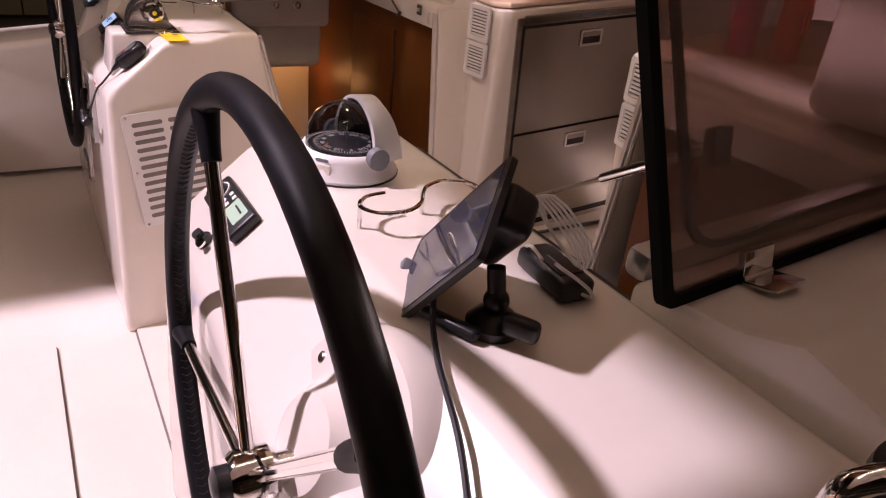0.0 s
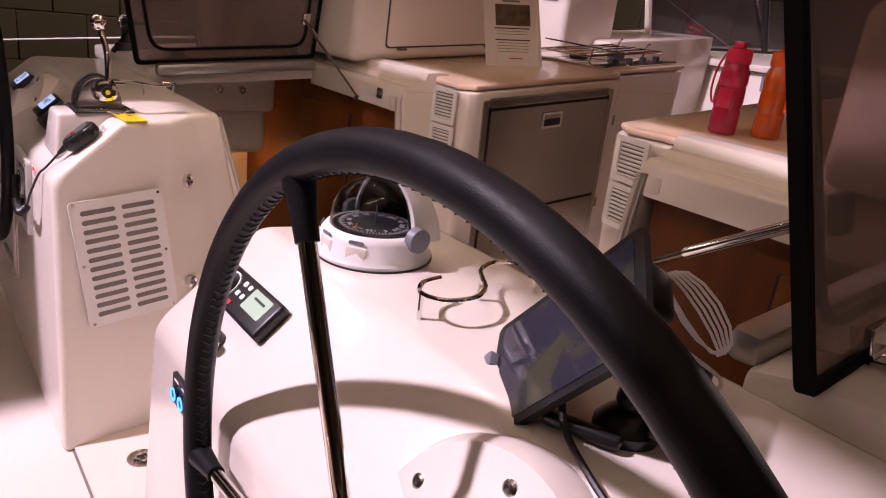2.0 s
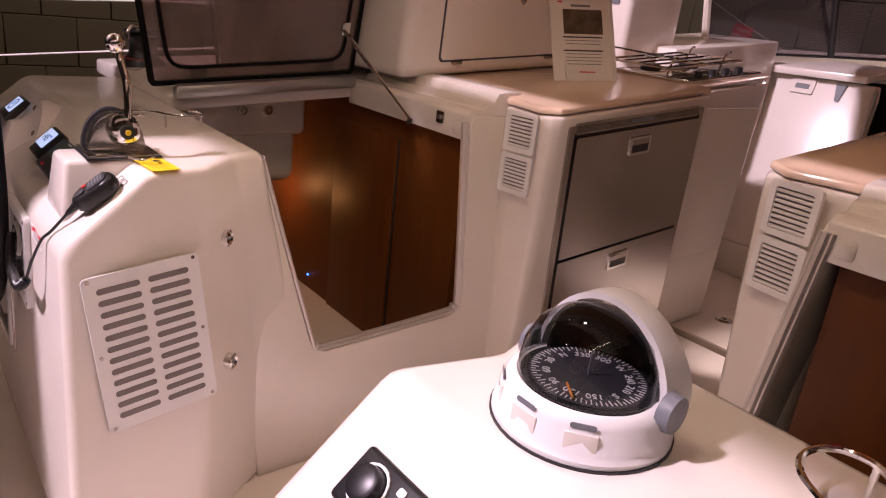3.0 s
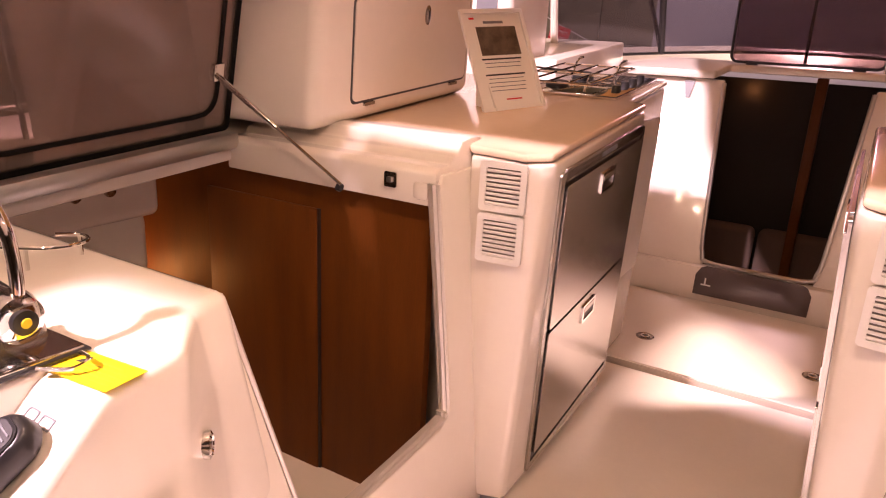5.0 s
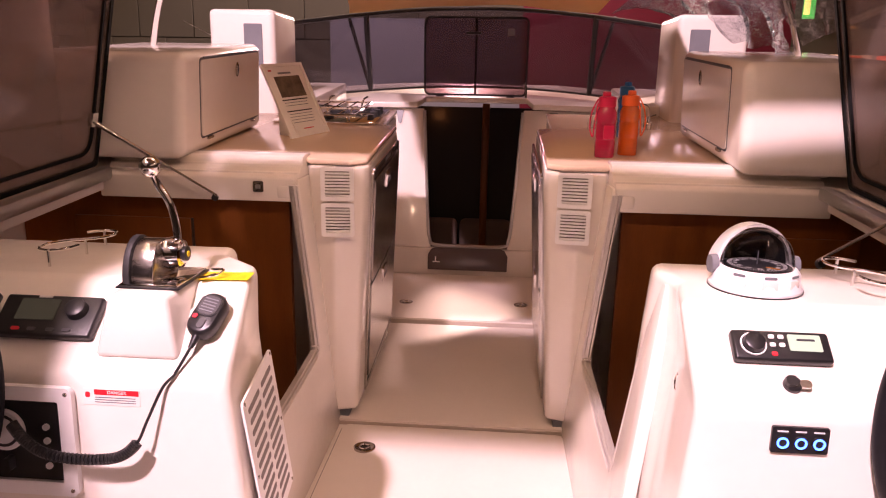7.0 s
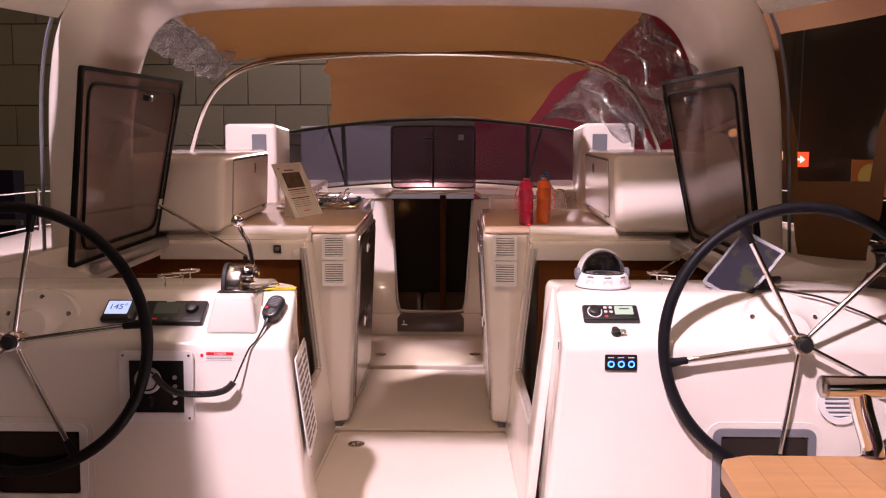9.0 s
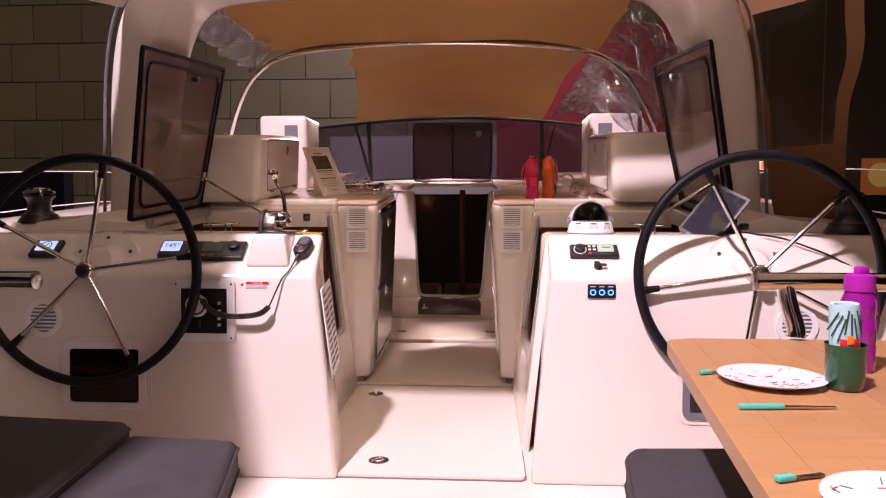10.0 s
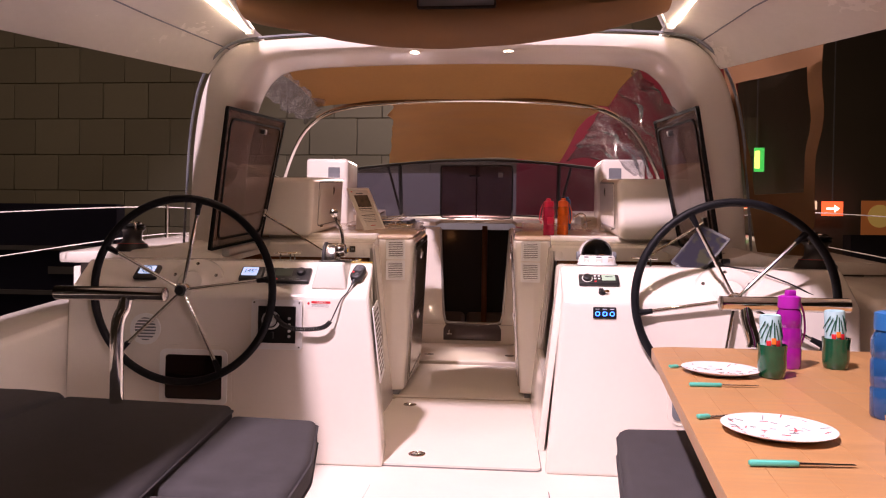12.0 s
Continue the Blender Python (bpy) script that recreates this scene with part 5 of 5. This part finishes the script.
            rim += [Vector((*(Vector(q) + a.normalized() * 0.02), z)), Vector((*(Vector(q) + c.normalized() * 0.02), z))]
        part("piping", tube(rim, 0.0045, 6, True), CLOTH, o, "charcoal piped seam")

o = thing("cockpit_table", "oiled oak cockpit table with planked top", "table", group="cockpit tables")
edge = lambda y: 0.612 + (0.800 - 0.612) * (y - 2.07) / (3.52 - 2.07)
strips = 11
for k in range(strips):
    f0, f1 = k / strips, (k + 1) / strips
    def at(f, y, dx=0.0):
        return (edge(y) + f * (1.62 - edge(y)) + dx, y)
    y1 = 3.555 if k else 3.53
    poly = [at(f0, 1.2, 0.0002), at(f1, 1.2, -0.0002), at(f1, 3.555, -0.0002), at(f0, y1, 0.0002 + (0.012 if not k else 0))]
    if not k:
        poly.append(at(f0, 3.50, 0.0002))
    part("plank", prism(poly, "z", 0.636, 0.670, 0.0005, 1), TEAK, o)
part("underboard", prism([(0.63, 1.22), (1.60, 1.22), (1.60, 3.53), (0.80, 3.50)], "z", 0.628, 0.6358), TEAK, o)
part("batten", box((0.75, 0.06, 0.03), (1.18, 3.2, 0.62), 0.004), TEAK, o)
part("leg", box((0.08, 0.08, 0.34), (1.22, 2.9, 0.465), 0.01), GEL, o)
part("leg", box((0.08, 0.08, 0.34), (1.22, 1.6, 0.465), 0.01), GEL, o)

for s in (-1, 1):
    o = thing("grab_rail", "thick polished steel T-shaped grab rail at the table end", "grab rail", group="grab rails")
    x0, x1 = (1.06, 1.50) if s > 0 else (0.995, 1.42)
    y = 3.575 if s > 0 else 3.48
    part("bar", tube([(s * x0, y, 0.83), (s * x1, y, 0.83)], 0.0265, 20), CHROME, o)
    part("end_cap", spin([(0, 0), (0.0268, 0), (0.0268, 0.006), (0.018, 0.010), (0, 0.010)], 20, pose(s * x0, y, 0.83, 0, -90 * s, 0)), STEEL, o)
    part("post", tube(curve([(s * 1.14, y, 0.825), (s * 1.148, y - 0.004, 0.775), (s * 1.165, y - 0.02, 0.70), (s * 1.165, y - 0.025, 0.42 if s < 0 else 0.675)], 5), 0.0245, 18), CHROME, o)

TURQ = material("turquoise_plastic", (0.10, 0.55, 0.45), 0.35, vary=0.05, scale=9)
GREENC = material("dark_green_glass", (0.004, 0.075, 0.035), 0.12, vary=0.2, scale=30, coat=0.6)
NAPKIN = material("pale_blue_napkin", (0.42, 0.66, 0.70), 0.8, vary=0.08, scale=12, bump=0.2)
ORANGE = material("orange_print", (0.85, 0.22, 0.02), 0.7, vary=0.1, scale=30)
LEAFC = material("dark_leaf_print", (0.01, 0.10, 0.07), 0.7, vary=0.2, scale=30)


def dinner_plate(x, y, rz):
    o = thing("dinner_plate", "white plate with small coloured dashes on the table", "plate", m=pose(x, y, 0.6705, 0, 0, rz) @ Matrix.Scale(0.87, 4), group="dinner plates")
    part("dish", spin([(0, 0.003), (0.07, 0.003), (0.075, 0.0), (0.08, 0.003), (0.122, 0.016), (0.124, 0.018), (0.120, 0.0185), (0.078, 0.0075), (0.07, 0.006), (0, 0.006)], 48), WHITE, o)
    rnd = random.Random(int(x * 100))
    mats = (RED, PALE, GREY, LEAFC, RED, material("pink_print", (0.75, 0.35, 0.35), 0.6) if "pink_print" not in bpy.data.materials else bpy.data.materials["pink_print"])
    for k in range(44):
        a, r = rnd.uniform(0, math.tau), 0.112 * math.sqrt(rnd.uniform(0.02, 1))
        z = 0.0062 if r < 0.07 else 0.0068 + (r - 0.075) * 0.262
        tilt = 0 if r < 0.07 else -14
        m = pose(r * math.cos(a), r * math.sin(a), max(z, 0.0066), 0, 0, math.degrees(a)) @ pose(0, 0, 0, 0, tilt, 0) @ pose(0, 0, 0.0002, 0, 0, rnd.uniform(0, 180))
        part("dash", box((rnd.uniform(0.010, 0.022), 0.0025, 0.0008), (0, 0, 0), 0, m=m), mats[k % 6], o)
    return o


dinner_plate(0.903, 3.065, 0)
dinner_plate(0.822, 2.42, 40)
dinner_plate(0.800, 1.80, 15)
dinner_plate(1.42, 2.62, 70)
for x, y, rz in ((0.845, 2.865, 4), (0.775, 2.21, 4), (0.755, 1.955, 14)):
    o = thing("table_knife", "table knife with turquoise handle beside a plate", "knife", (x, y, 0.6715), "table knives", rz)
    part("handle", box((0.085, 0.013, 0.010), (-0.04, 0, 0.005), 0.004, 2), TURQ, o)
    part("blade", loft([[(0.0, -0.006, 0.004), (0.0, 0.006, 0.004), (0.0, 0.006, 0.0055), (0.0, -0.006, 0.0055)], [(0.10, -0.002, 0.003), (0.10, 0.005, 0.003), (0.10, 0.005, 0.004), (0.10, -0.002, 0.004)]]), STEEL, o)
for x, y in ((0.785, 3.125), (0.705, 2.52), (0.685, 1.89)):
    o = thing("fork_handle", "turquoise fork handle showing beyond the plate", "fork", (x, y, 0.6715), "table forks", 20)
    part("handle", box((0.03, 0.012, 0.009), (0, 0, 0.005), 0.003, 2), TURQ, o)
    part("tines", box((0.05, 0.010, 0.002), (0.04, 0, 0.003), 0.0008), STEEL, o)


def cup(x, y):
    o = thing("cup_with_napkin", "dark green cup holding a rolled printed napkin", "cup", (x, y, 0.6705), "cups with napkins")
    part("cup", spin([(0, 0), (0.030, 0), (0.034, 0.004), (0.038, 0.03), (0.0375, 0.072), (0.040, 0.094), (0.038, 0.094), (0.035, 0.07), (0.034, 0.02), (0, 0.018)], 30), GREENC, o)
    np_ = part("napkin", spin([(0, 0.03), (0.028, 0.03), (0.0285, 0.17), (0.027, 0.178), (0.020, 0.176), (0.016, 0.14), (0, 0.14)], 20, pose(0, 0, 0, 2, -3, 0)), NAPKIN, o, "rolled pale blue napkin")
    for k in range(9):
        a = radians(-150 + k * 14)
        q = radians(-20 - 140 * k / 8)
        part("leaf_print", box((0.003, 0.0012, 0.05), (0, 0, 0), 0, m=pose(0, 0, 0, 2, -3, 0) @ pose(0.0293 * math.cos(q), 0.0293 * math.sin(q), 0.128 + 0.008 * (k % 3), 0, 0, math.degrees(q) + 90) @ pose(0, 0, 0, 0, (k - 4) * 9, 0)), LEAFC, np_)
    for k in range(3):
        q = radians(-70 - 25 * k)
        part("flower_print", box((0.012, 0.0014, 0.018), (0, 0, 0), 0.0004, m=pose(0, 0, 0, 2, -3, 0) @ pose(0.0297 * math.cos(q), 0.0295 * math.sin(q), 0.101 + 0.007 * (k % 2), 0, 0, math.degrees(q) + 90)), ORANGE if k % 2 else RED, np_)
    return o


for x, y in ((1.032, 3.02), (1.285, 3.195), (0.955, 2.20), (1.45, 2.95)):
    cup(x, y)
bottle((1.143, 3.19, 0.6705), (0.45, 0.02, 0.42), (0.42, 0.02, 0.40), "magenta translucent drinking bottle on the table", 0.037, 0.235, 200)
bottle((1.125, 2.585, 0.6705), (0.03, 0.03, 0.30), (0.01, 0.20, 0.18), "blue drinking bottle with green cap on the table", 0.042, 0.25, 140)


# ---- winches, stanchions and lifelines ----
for s in (-1, 1):
    o = thing("winch", "black self-tailing winch on the side deck", "winch", (-1.86 if s < 0 else 1.80, 4.82 if s < 0 else 4.545, 0.955 if s < 0 else 0.925), "winches")
    part("base", spin([(0, 0), (0.095, 0), (0.095, 0.012), (0.082, 0.03), (0.078, 0.045), (0, 0.045)], 36), BLACK, o)
    part("drum", spin([(0, 0.045), (0.070, 0.045), (0.055, 0.062), (0.050, 0.09), (0.055, 0.115), (0.066, 0.125), (0, 0.125)], 36), BLACK, o)
    part("red_ring", spin([(0.071, 0.043), (0.0782, 0.043), (0.0782, 0.0455), (0.071, 0.0455)], 36, caps=False), RED, o)
    j = part("self_tailer", spin([(0, 0.125), (0.068, 0.125), (0.070, 0.132), (0.060, 0.138), (0.070, 0.145), (0.068, 0.155), (0.045, 0.160), (0, 0.160)], 36), BLACK, o)
    part("feeder_arm", tube(curve([(0.0, -0.02, 0.164), (-s * 0.03, -0.045, 0.168), (-s * 0.052, -0.068, 0.150), (-s * 0.056, -0.072, 0.118)], 5), 0.012 if s > 0 else 0.008, 10), CHROME, j)
    part("top_cap", spin([(0, 0.158), (0.050, 0.158), (0.050, 0.166), (0.042, 0.172), (0.022, 0.173), (0.018, 0.168), (0, 0.166)], 28), CHROME, o, "polished steel top cap")
    for k, (y, z) in enumerate(((5.9, 0.93), (3.7, 0.62), (1.8, 0.5), (8.0, 0.93))):
        o = thing("stanchion", "thin polished steel stanchion at the deck edge", "stanchion", (s * 2.2, y, z), "stanchions")
        hgt = 1.27 - z if y > 5 else 1.0 - z + 0.12 * (y > 3)
        part("tube", tube([(0, 0, 0), (0, 0, hgt)], 0.0125, 10), CHROME, o)
        part("foot", spin([(0, 0), (0.03, 0), (0.026, 0.02), (0.016, 0.05), (0, 0.05)], 16), STEEL, o)
    for zz in ((1.0, 1.12, 1.255, 1.255), (0.80, 0.90, 1.06, 1.06)):
        o = thing("lifeline", "thin wire lifeline along the deck edge", "lifeline", group="lifelines")
        part("wire", tube(curve([(s * 2.2, 1.8, zz[0]), (s * 2.2, 3.7, zz[1]), (s * 2.2, 5.9, zz[2]), (s * 2.2, 8.0, zz[3])], 4), 0.0035, 6), PALE, o)

# ---- sprayhood, bimini and their frames ----
HOOP = [(-1.46, 6.22, 1.07), (-1.38, 6.06, 1.42), (-1.20, 5.84, 1.72), (-1.02, 5.70, 1.86), (-0.80, 5.63, 1.925), (-0.4, 5.60, 1.955), (0, 5.60, 1.965), (0.4, 5.60, 1.955), (0.80, 5.63, 1.925), (1.02, 5.70, 1.86), (1.20, 5.84, 1.72), (1.37, 6.00, 1.42), (1.46, 6.18, 1.07)]
o = thing("sprayhood_hoop", "polished steel tube hoop of the sprayhood", "hoop")
part("tube", tube(curve(HOOP, 6), 0.0125, 12), CHROME, o)
part("sleeve", tube(curve([(x, y + 0.004, z + 0.008) for x, y, z in HOOP[3:10]], 6), 0.017, 10), BROWN, o)


def cloth(fn, nu, nv, thick=0.003):
    """A sheet from fn(u, v) with a small thickness."""
    b = bmesh.new()
    g = [[b.verts.new(fn(i / nu, j / nv)) for j in range(nv + 1)] for i in range(nu + 1)]
    for i in range(nu):
        for j in range(nv):
            b.faces.new((g[i][j], g[i + 1][j], g[i + 1][j + 1], g[i][j + 1]))
    bmesh.ops.recalc_face_normals(b, faces=b.faces)
    bmesh.ops.solidify(b, geom=b.faces[:], thickness=thick)
    return b


def wr(p, amp, k):
    return amp * noise.noise(Vector(p) * k)


def roof(u, v):
    x = -0.98 + 1.94 * u - 0.02
    w = 0.12 * (1 - v) * (2 * u - 1)
    y = 5.02 + v * 0.60
    z = 2.09 - 0.125 * v + 0.0 - 0.035 * (2 * u - 1) ** 4 + 0.03 * math.sin(math.pi * v)
    return (x + w, y, z + wr((x, y, 0), 0.012, 3))


def front(u, v):
    left = -0.50 - 0.42 * v + wr((v, 3, 1), 0.05, 6)
    right = 0.88 - 0.02 * v
    x = left + (right - left) * u
    x = min(x, 0.98 - 0.15 * v)
    q = abs(x) / 1.24
    y = 5.62 + v * (8.56 - 0.95 * q ** 2.4 - 5.62)
    z0 = 1.965 - 0.05 * (abs(x) / 0.8) ** 3
    z1 = 1.925 - 0.20 * q ** 2.2
    return (x, y, z0 + (z1 - z0) * v + 0.10 * math.sin(math.pi * v) + wr((x, y, 2), 0.02, 2))


o = thing("sprayhood", "tan canvas sprayhood between arch and windscreen", "sprayhood")
part("roof_panel", cloth(roof, 24, 8), CANVAS, o, "sunlit-looking tan canvas roof")
part("front_panel", cloth(front, 24, 16), CANVAS, o, "tan canvas forward panel with a torn-looking edge")


def vinyl(u, v):
    a = Vector((0.93, 5.60, 1.93)).lerp(Vector((0.86, 7.75, 1.80)), u)
    c = Vector((1.33, 5.95, 1.50)).lerp(Vector((1.30, 7.60, 1.66)), u)
    p = a.lerp(c, v)
    n = wr(p, 0.06, 5) + wr(p, 0.03, 13)
    return (p.x + n, p.y, p.z + n * 0.6 + 0.10 * math.sin(math.pi * v))


def vinyl_top(s):
    def fn(u, v):
        a = Vector((s * 1.02, 5.02, 2.07)).lerp(Vector((s * 0.95, 5.60, 1.93)), u)
        c = Vector((s * 1.22, 5.08, 1.92)).lerp(Vector((s * 1.12, 5.72, 1.82)), u) if s < 0 else Vector((s * 1.36, 5.15, 1.65)).lerp(Vector((s * 1.33, 5.90, 1.52)), u)
        p = a.lerp(c, v)
        n = wr(p, 0.05, 7) + wr(p, 0.025, 17)
        return (p.x + n, p.y, p.z + n * 0.8)
    return fn


part("side_window", cloth(vinyl, 36, 18, 0.001), VINYL, o, "crumpled clear vinyl window").visible_shadow = False
part("corner_window", cloth(vinyl_top(1), 28, 18, 0.001), VINYL, o, "crumpled clear vinyl").visible_shadow = False
part("corner_window", cloth(vinyl_top(-1), 28, 10, 0.001), VINYL, o, "rolled crumpled clear vinyl").visible_shadow = False

LED = glow("led_strip", (1.0, 0.80, 0.55), 26.0)
for s in (-1, 1):
    def wing(u, v, s=s):
        y = 4.80 - u * 5.0
        a = Vector((s * (1.13 - (0.20 if s < 0 else 0.23) * min(1, u * (4 if s < 0 else 8))), y, 2.165 + 0.05 * u))
        c = Vector((s * (1.40 + 0.62 * min(1, u * 4.2)), y - 0.02, 1.965 - 0.04 * min(1, u * 4)))
        p = a.lerp(c, v)
        return (p.x, p.y, p.z + 0.05 * math.sin(math.pi * v) + wr(p, 0.012, 1.5))
    o = thing("bimini_wing", "white lined bimini side panel beside the open centre", "bimini", group="bimini wings")
    part("panel", cloth(wing, 24, 10, 0.006), LINER, o)
    part("led_strip", box((0.016, 1.1, 0.010), (s * 1.115, 4.14, 2.148), 0.002), LED, o, "lit warm white light strip")
    part("edge_tube", tube([Vector(wing(i / 8, 0.0)) + Vector((0, 0, 0.0)) for i in range(9)], 0.018, 10), ALU, o)
    part("bracket", box((0.05, 0.16, 0.03), (s * 1.10, 4.70, 2.145), 0.006), WHITE, o)
    part("long_seam", tube([Vector(wing(i / 8, 0.55)) - Vector((0, 0, 0.008)) for i in range(9)], 0.004, 6), GREY, o)


def rolled(u, v):
    x = -1.02 + 2.04 * u
    a = v * math.tau
    sag = 0.17 * math.sin(math.pi * u) ** 0.8
    r = 0.06 + 0.05 * math.sin(math.pi * u)
    return (x, 4.32 + 1.5 * r * math.cos(a) + wr((x, v, 0), 0.02, 3), 2.185 - sag * 0.62 + r * math.sin(a) + wr((x, v, 5), 0.015, 4))


o = thing("rolled_bimini", "brown canvas bimini centre rolled up and sagging aft of the arch", "canvas roll")
b = loft([[rolled(i / 30, j / 16) for j in range(16)] for i in range(31)])
part("roll", b, BROWN, o)
# unseen canvas, added to keep the main spotlight off the forward cockpit
def shade_sheet(u, v):
    x = -1.0 + 2.0 * u
    y = 4.30 - 0.75 * v
    return (x, y, 2.235 + 0.02 * math.sin(v * 9) * (1 - abs(2 * u - 1)) + wr((x, y, 9), 0.02, 3))


part("gathered_canvas", cloth(shade_sheet, 20, 12, 0.006), BROWN, o, "unseen brown canvas added behind the roll to block the spotlight")
part("batten", tube([(-1.05, 4.36, 2.2), (1.05, 4.36, 2.2)], 0.014, 8), BLACK, o)
o = thing("mirror_panel", "black framed panel hanging under the bimini", "panel", (0.04, 4.165, 2.135))
part("frame", ring(0.36, 0.07, 0.008, 0.02, 0.01), BLACK, o)
part("pane", plate(0.35, 0.06, 0.01, 0.008), GREY, o)

# starboard side curtain with a clear window
def curtain(u, v):
    a = Vector((1.47, 4.95, 2.02)).lerp(Vector((1.70, 4.25, 1.98)), u)
    c = Vector((1.70, 5.02, 0.95)).lerp(Vector((1.95, 4.95, 0.97)), u)
    p = a.lerp(c, v)
    return (p.x + wr(p, 0.02, 4), p.y + wr(p, 0.03, 5), p.z)


o = thing("side_curtain", "brown canvas side curtain with a clear vinyl window", "curtain")
def piece(u0, u1, v0, v1):
    return lambda u, v: curtain(u0 + (u1 - u0) * u, v0 + (v1 - v0) * v)
for k, (u0, u1, v0, v1) in enumerate(((0, 1, 0, 0.10), (0, 0.12, 0.10, 0.66), (0.86, 1, 0.10, 0.66), (0, 1, 0.66, 1))):
    part("canvas", cloth(piece(u0, u1, v0, v1), 10, 10), BROWN, o)
part("window", cloth(piece(0.12, 0.86, 0.10, 0.66), 12, 12, 0.001), PLAINVINYL, o, "clear vinyl window").visible_shadow = False

# downlights in the arch
for x in (-0.223, 0.281):
    o = thing("downlight", "small round lit downlight under the arch", "downlight", (x, 4.72, 2.054), "arch downlights")
    part("bezel", ring(0.07, 0.07, 0.012, 0.006, 0.034, pose(0, 0, 0, -90, 0, 0)), CHROME, o)
    part("lens", spin([(0, -0.004), (0.024, -0.004), (0.024, 0.0), (0, 0.0)], 20), LED, o)
    lamp("downlight_beam", "SPOT", (x, 4.72, 2.035), (x, 5.5, 0), 15, (1.0, 0.76, 0.50), 0.03, 110)

# ---- exhibition hall ----
CLAD = material("hall_clad_panel", (0.17, 0.15, 0.112), 0.65, vary=0.10, scale=0.9, rand=0.10)
panel_mesh = None
for i in range(16):
    for j in range(9):
        off = 0.6 * (j % 2)
        for wall, m in (("p", pose(-14.7, 1.0 + i * 1.25 + off, -1.6 + 0.95 * j, 0, 0, 90)), ("f", pose(-13.5 + i * 1.25 + off, 18.7, -1.6 + 0.95 * j))):
            if panel_mesh is None:
                c = part("cladding_panel", box((1.235, 0.06, 0.935), (0, 0, 0.47), 0.012, 1), CLAD, bpy.data.objects["wall_hall_port"])
                panel_mesh = c.data
            else:
                c = new("cladding_panel", panel_mesh)
                c.parent = bpy.data.objects["wall_hall_port" if wall == "p" else "wall_hall_forward"]
            c.matrix_basis = m
o = thing("booth_wall", "navy blue exhibition booth wall beside the boat", "booth wall", group="booth walls")
part("panel", box((4.5, 0.2, 3.7), (-7.15, 10.0, -0.40)), NAVY, o)
part("frame_bar", box((2.2, 0.05, 0.06), (-5.9, 9.86, 0.85)), GREY, o)
part("frame_bar", box((2.2, 0.05, 0.06), (-5.9, 9.86, 0.25)), GREY, o)
part("lettering_bar", box((0.5, 0.02, 0.10), (-5.6, 9.88, 0.55)), GREY, o)
o = thing("booth_wall", "black booth wall with an orange poster", "booth wall", group="booth walls")
part("panel", box((3.2, 0.2, 3.4), (6.1, 10.0, -0.55)), material("black_panel", (0.008, 0.008, 0.009), 0.7, vary=0.1), o)
o = thing("poster", "orange and yellow poster on the hall wall", "poster", (4.95, 9.95, 1.361))
# weak emission stands in for light falling on the printed poster
part("sheet", box((0.62, 0.02, 0.42), (0, 0, 0), 0.002), glow("poster_orange_glow", (0.42, 0.13, 0.03), 0.25), o)
part("motif", spin([(0, 0), (0.14, 0), (0.14, 0.01), (0, 0.01)], 24, pose(-0.1, -0.01, 0.02, 90, 0, 0)), glow("poster_yellow_glow", (0.55, 0.35, 0.08), 0.3), o)
o = thing("exit_sign", "lit red and white arrow sign in the hall", "sign", m=pose(8.0, 18.2, 1.85) @ Matrix.Scale(2.0, 4))
part("plate", box((0.24, 0.02, 0.17), (0, 0, 0), 0.004), glow("sign_orange", (1.0, 0.12, 0.03), 1.6), o)
part("arrow", prism([(-0.07, -0.012), (0.02, -0.012), (0.02, -0.045), (0.08, 0), (0.02, 0.045), (0.02, 0.012), (-0.07, 0.012)], "y", -0.014, -0.011), glow("sign_white", (1.0, 0.9, 0.75), 2.0), o)
part("plate", box((1.35, 0.02, 0.10), (-0.85, 0, 0.04), 0.004), glow("sign_white_row", (0.9, 0.6, 0.35), 1.0), o)
for x in (-1.3, -1.0, -0.6, -0.35):
    part("red_patch", box((0.14, 0.006, 0.08), (x, -0.012, 0.04), 0.001), bpy.data.materials["sign_orange"], o)
part("hanger", tube([(0, 0, 0.08), (0, 0, 4.31)], 0.008, 6), GREY, o)
o = thing("emergency_sign", "lit green and yellow emergency exit sign in the hall", "sign", m=pose(6.25, 18.2, 3.0) @ Matrix.Scale(1.9, 4))
part("plate", box((0.12, 0.03, 0.30), (0.03, 0, 0), 0.004), glow("sign_green", (0.05, 0.75, 0.12), 1.2), o)
part("lamp", box((0.06, 0.02, 0.22), (0.0, -0.02, 0), 0.004), glow("sign_yellow", (1.0, 0.85, 0.2), 2.0), o)
part("hanger", tube([(0, 0, 0.14), (0, 0, 3.93)], 0.008, 6), GREY, o)
# pale booth wall and red banner far ahead, behind the windscreen
o = thing("booth_wall", "pale grey booth wall ahead of the bow", "booth wall", group="booth walls")
part("panel", box((5.2, 0.2, 4.6), (-0.35, 16.2, 0.15)), material("pale_booth", (0.42, 0.41, 0.45), 0.7, vary=0.06, scale=0.7), o)
o = thing("banner", "dark red banner hanging ahead to starboard", "banner", (2.55, 14.5, 1.8))
part("sheet", box((4.1, 0.05, 5.0), (0, 0, 0), 0.01), material("dark_red_banner", (0.32, 0.03, 0.05), 0.7, vary=0.2, scale=1), o)
# fill lamp, added to brighten the pale booth wall
lamp("booth_fill", "SPOT", (-2.0, 11.5, 6.5), (-1.5, 15, 1.8), 800, (1.0, 0.9, 0.9), 0.2, 110)
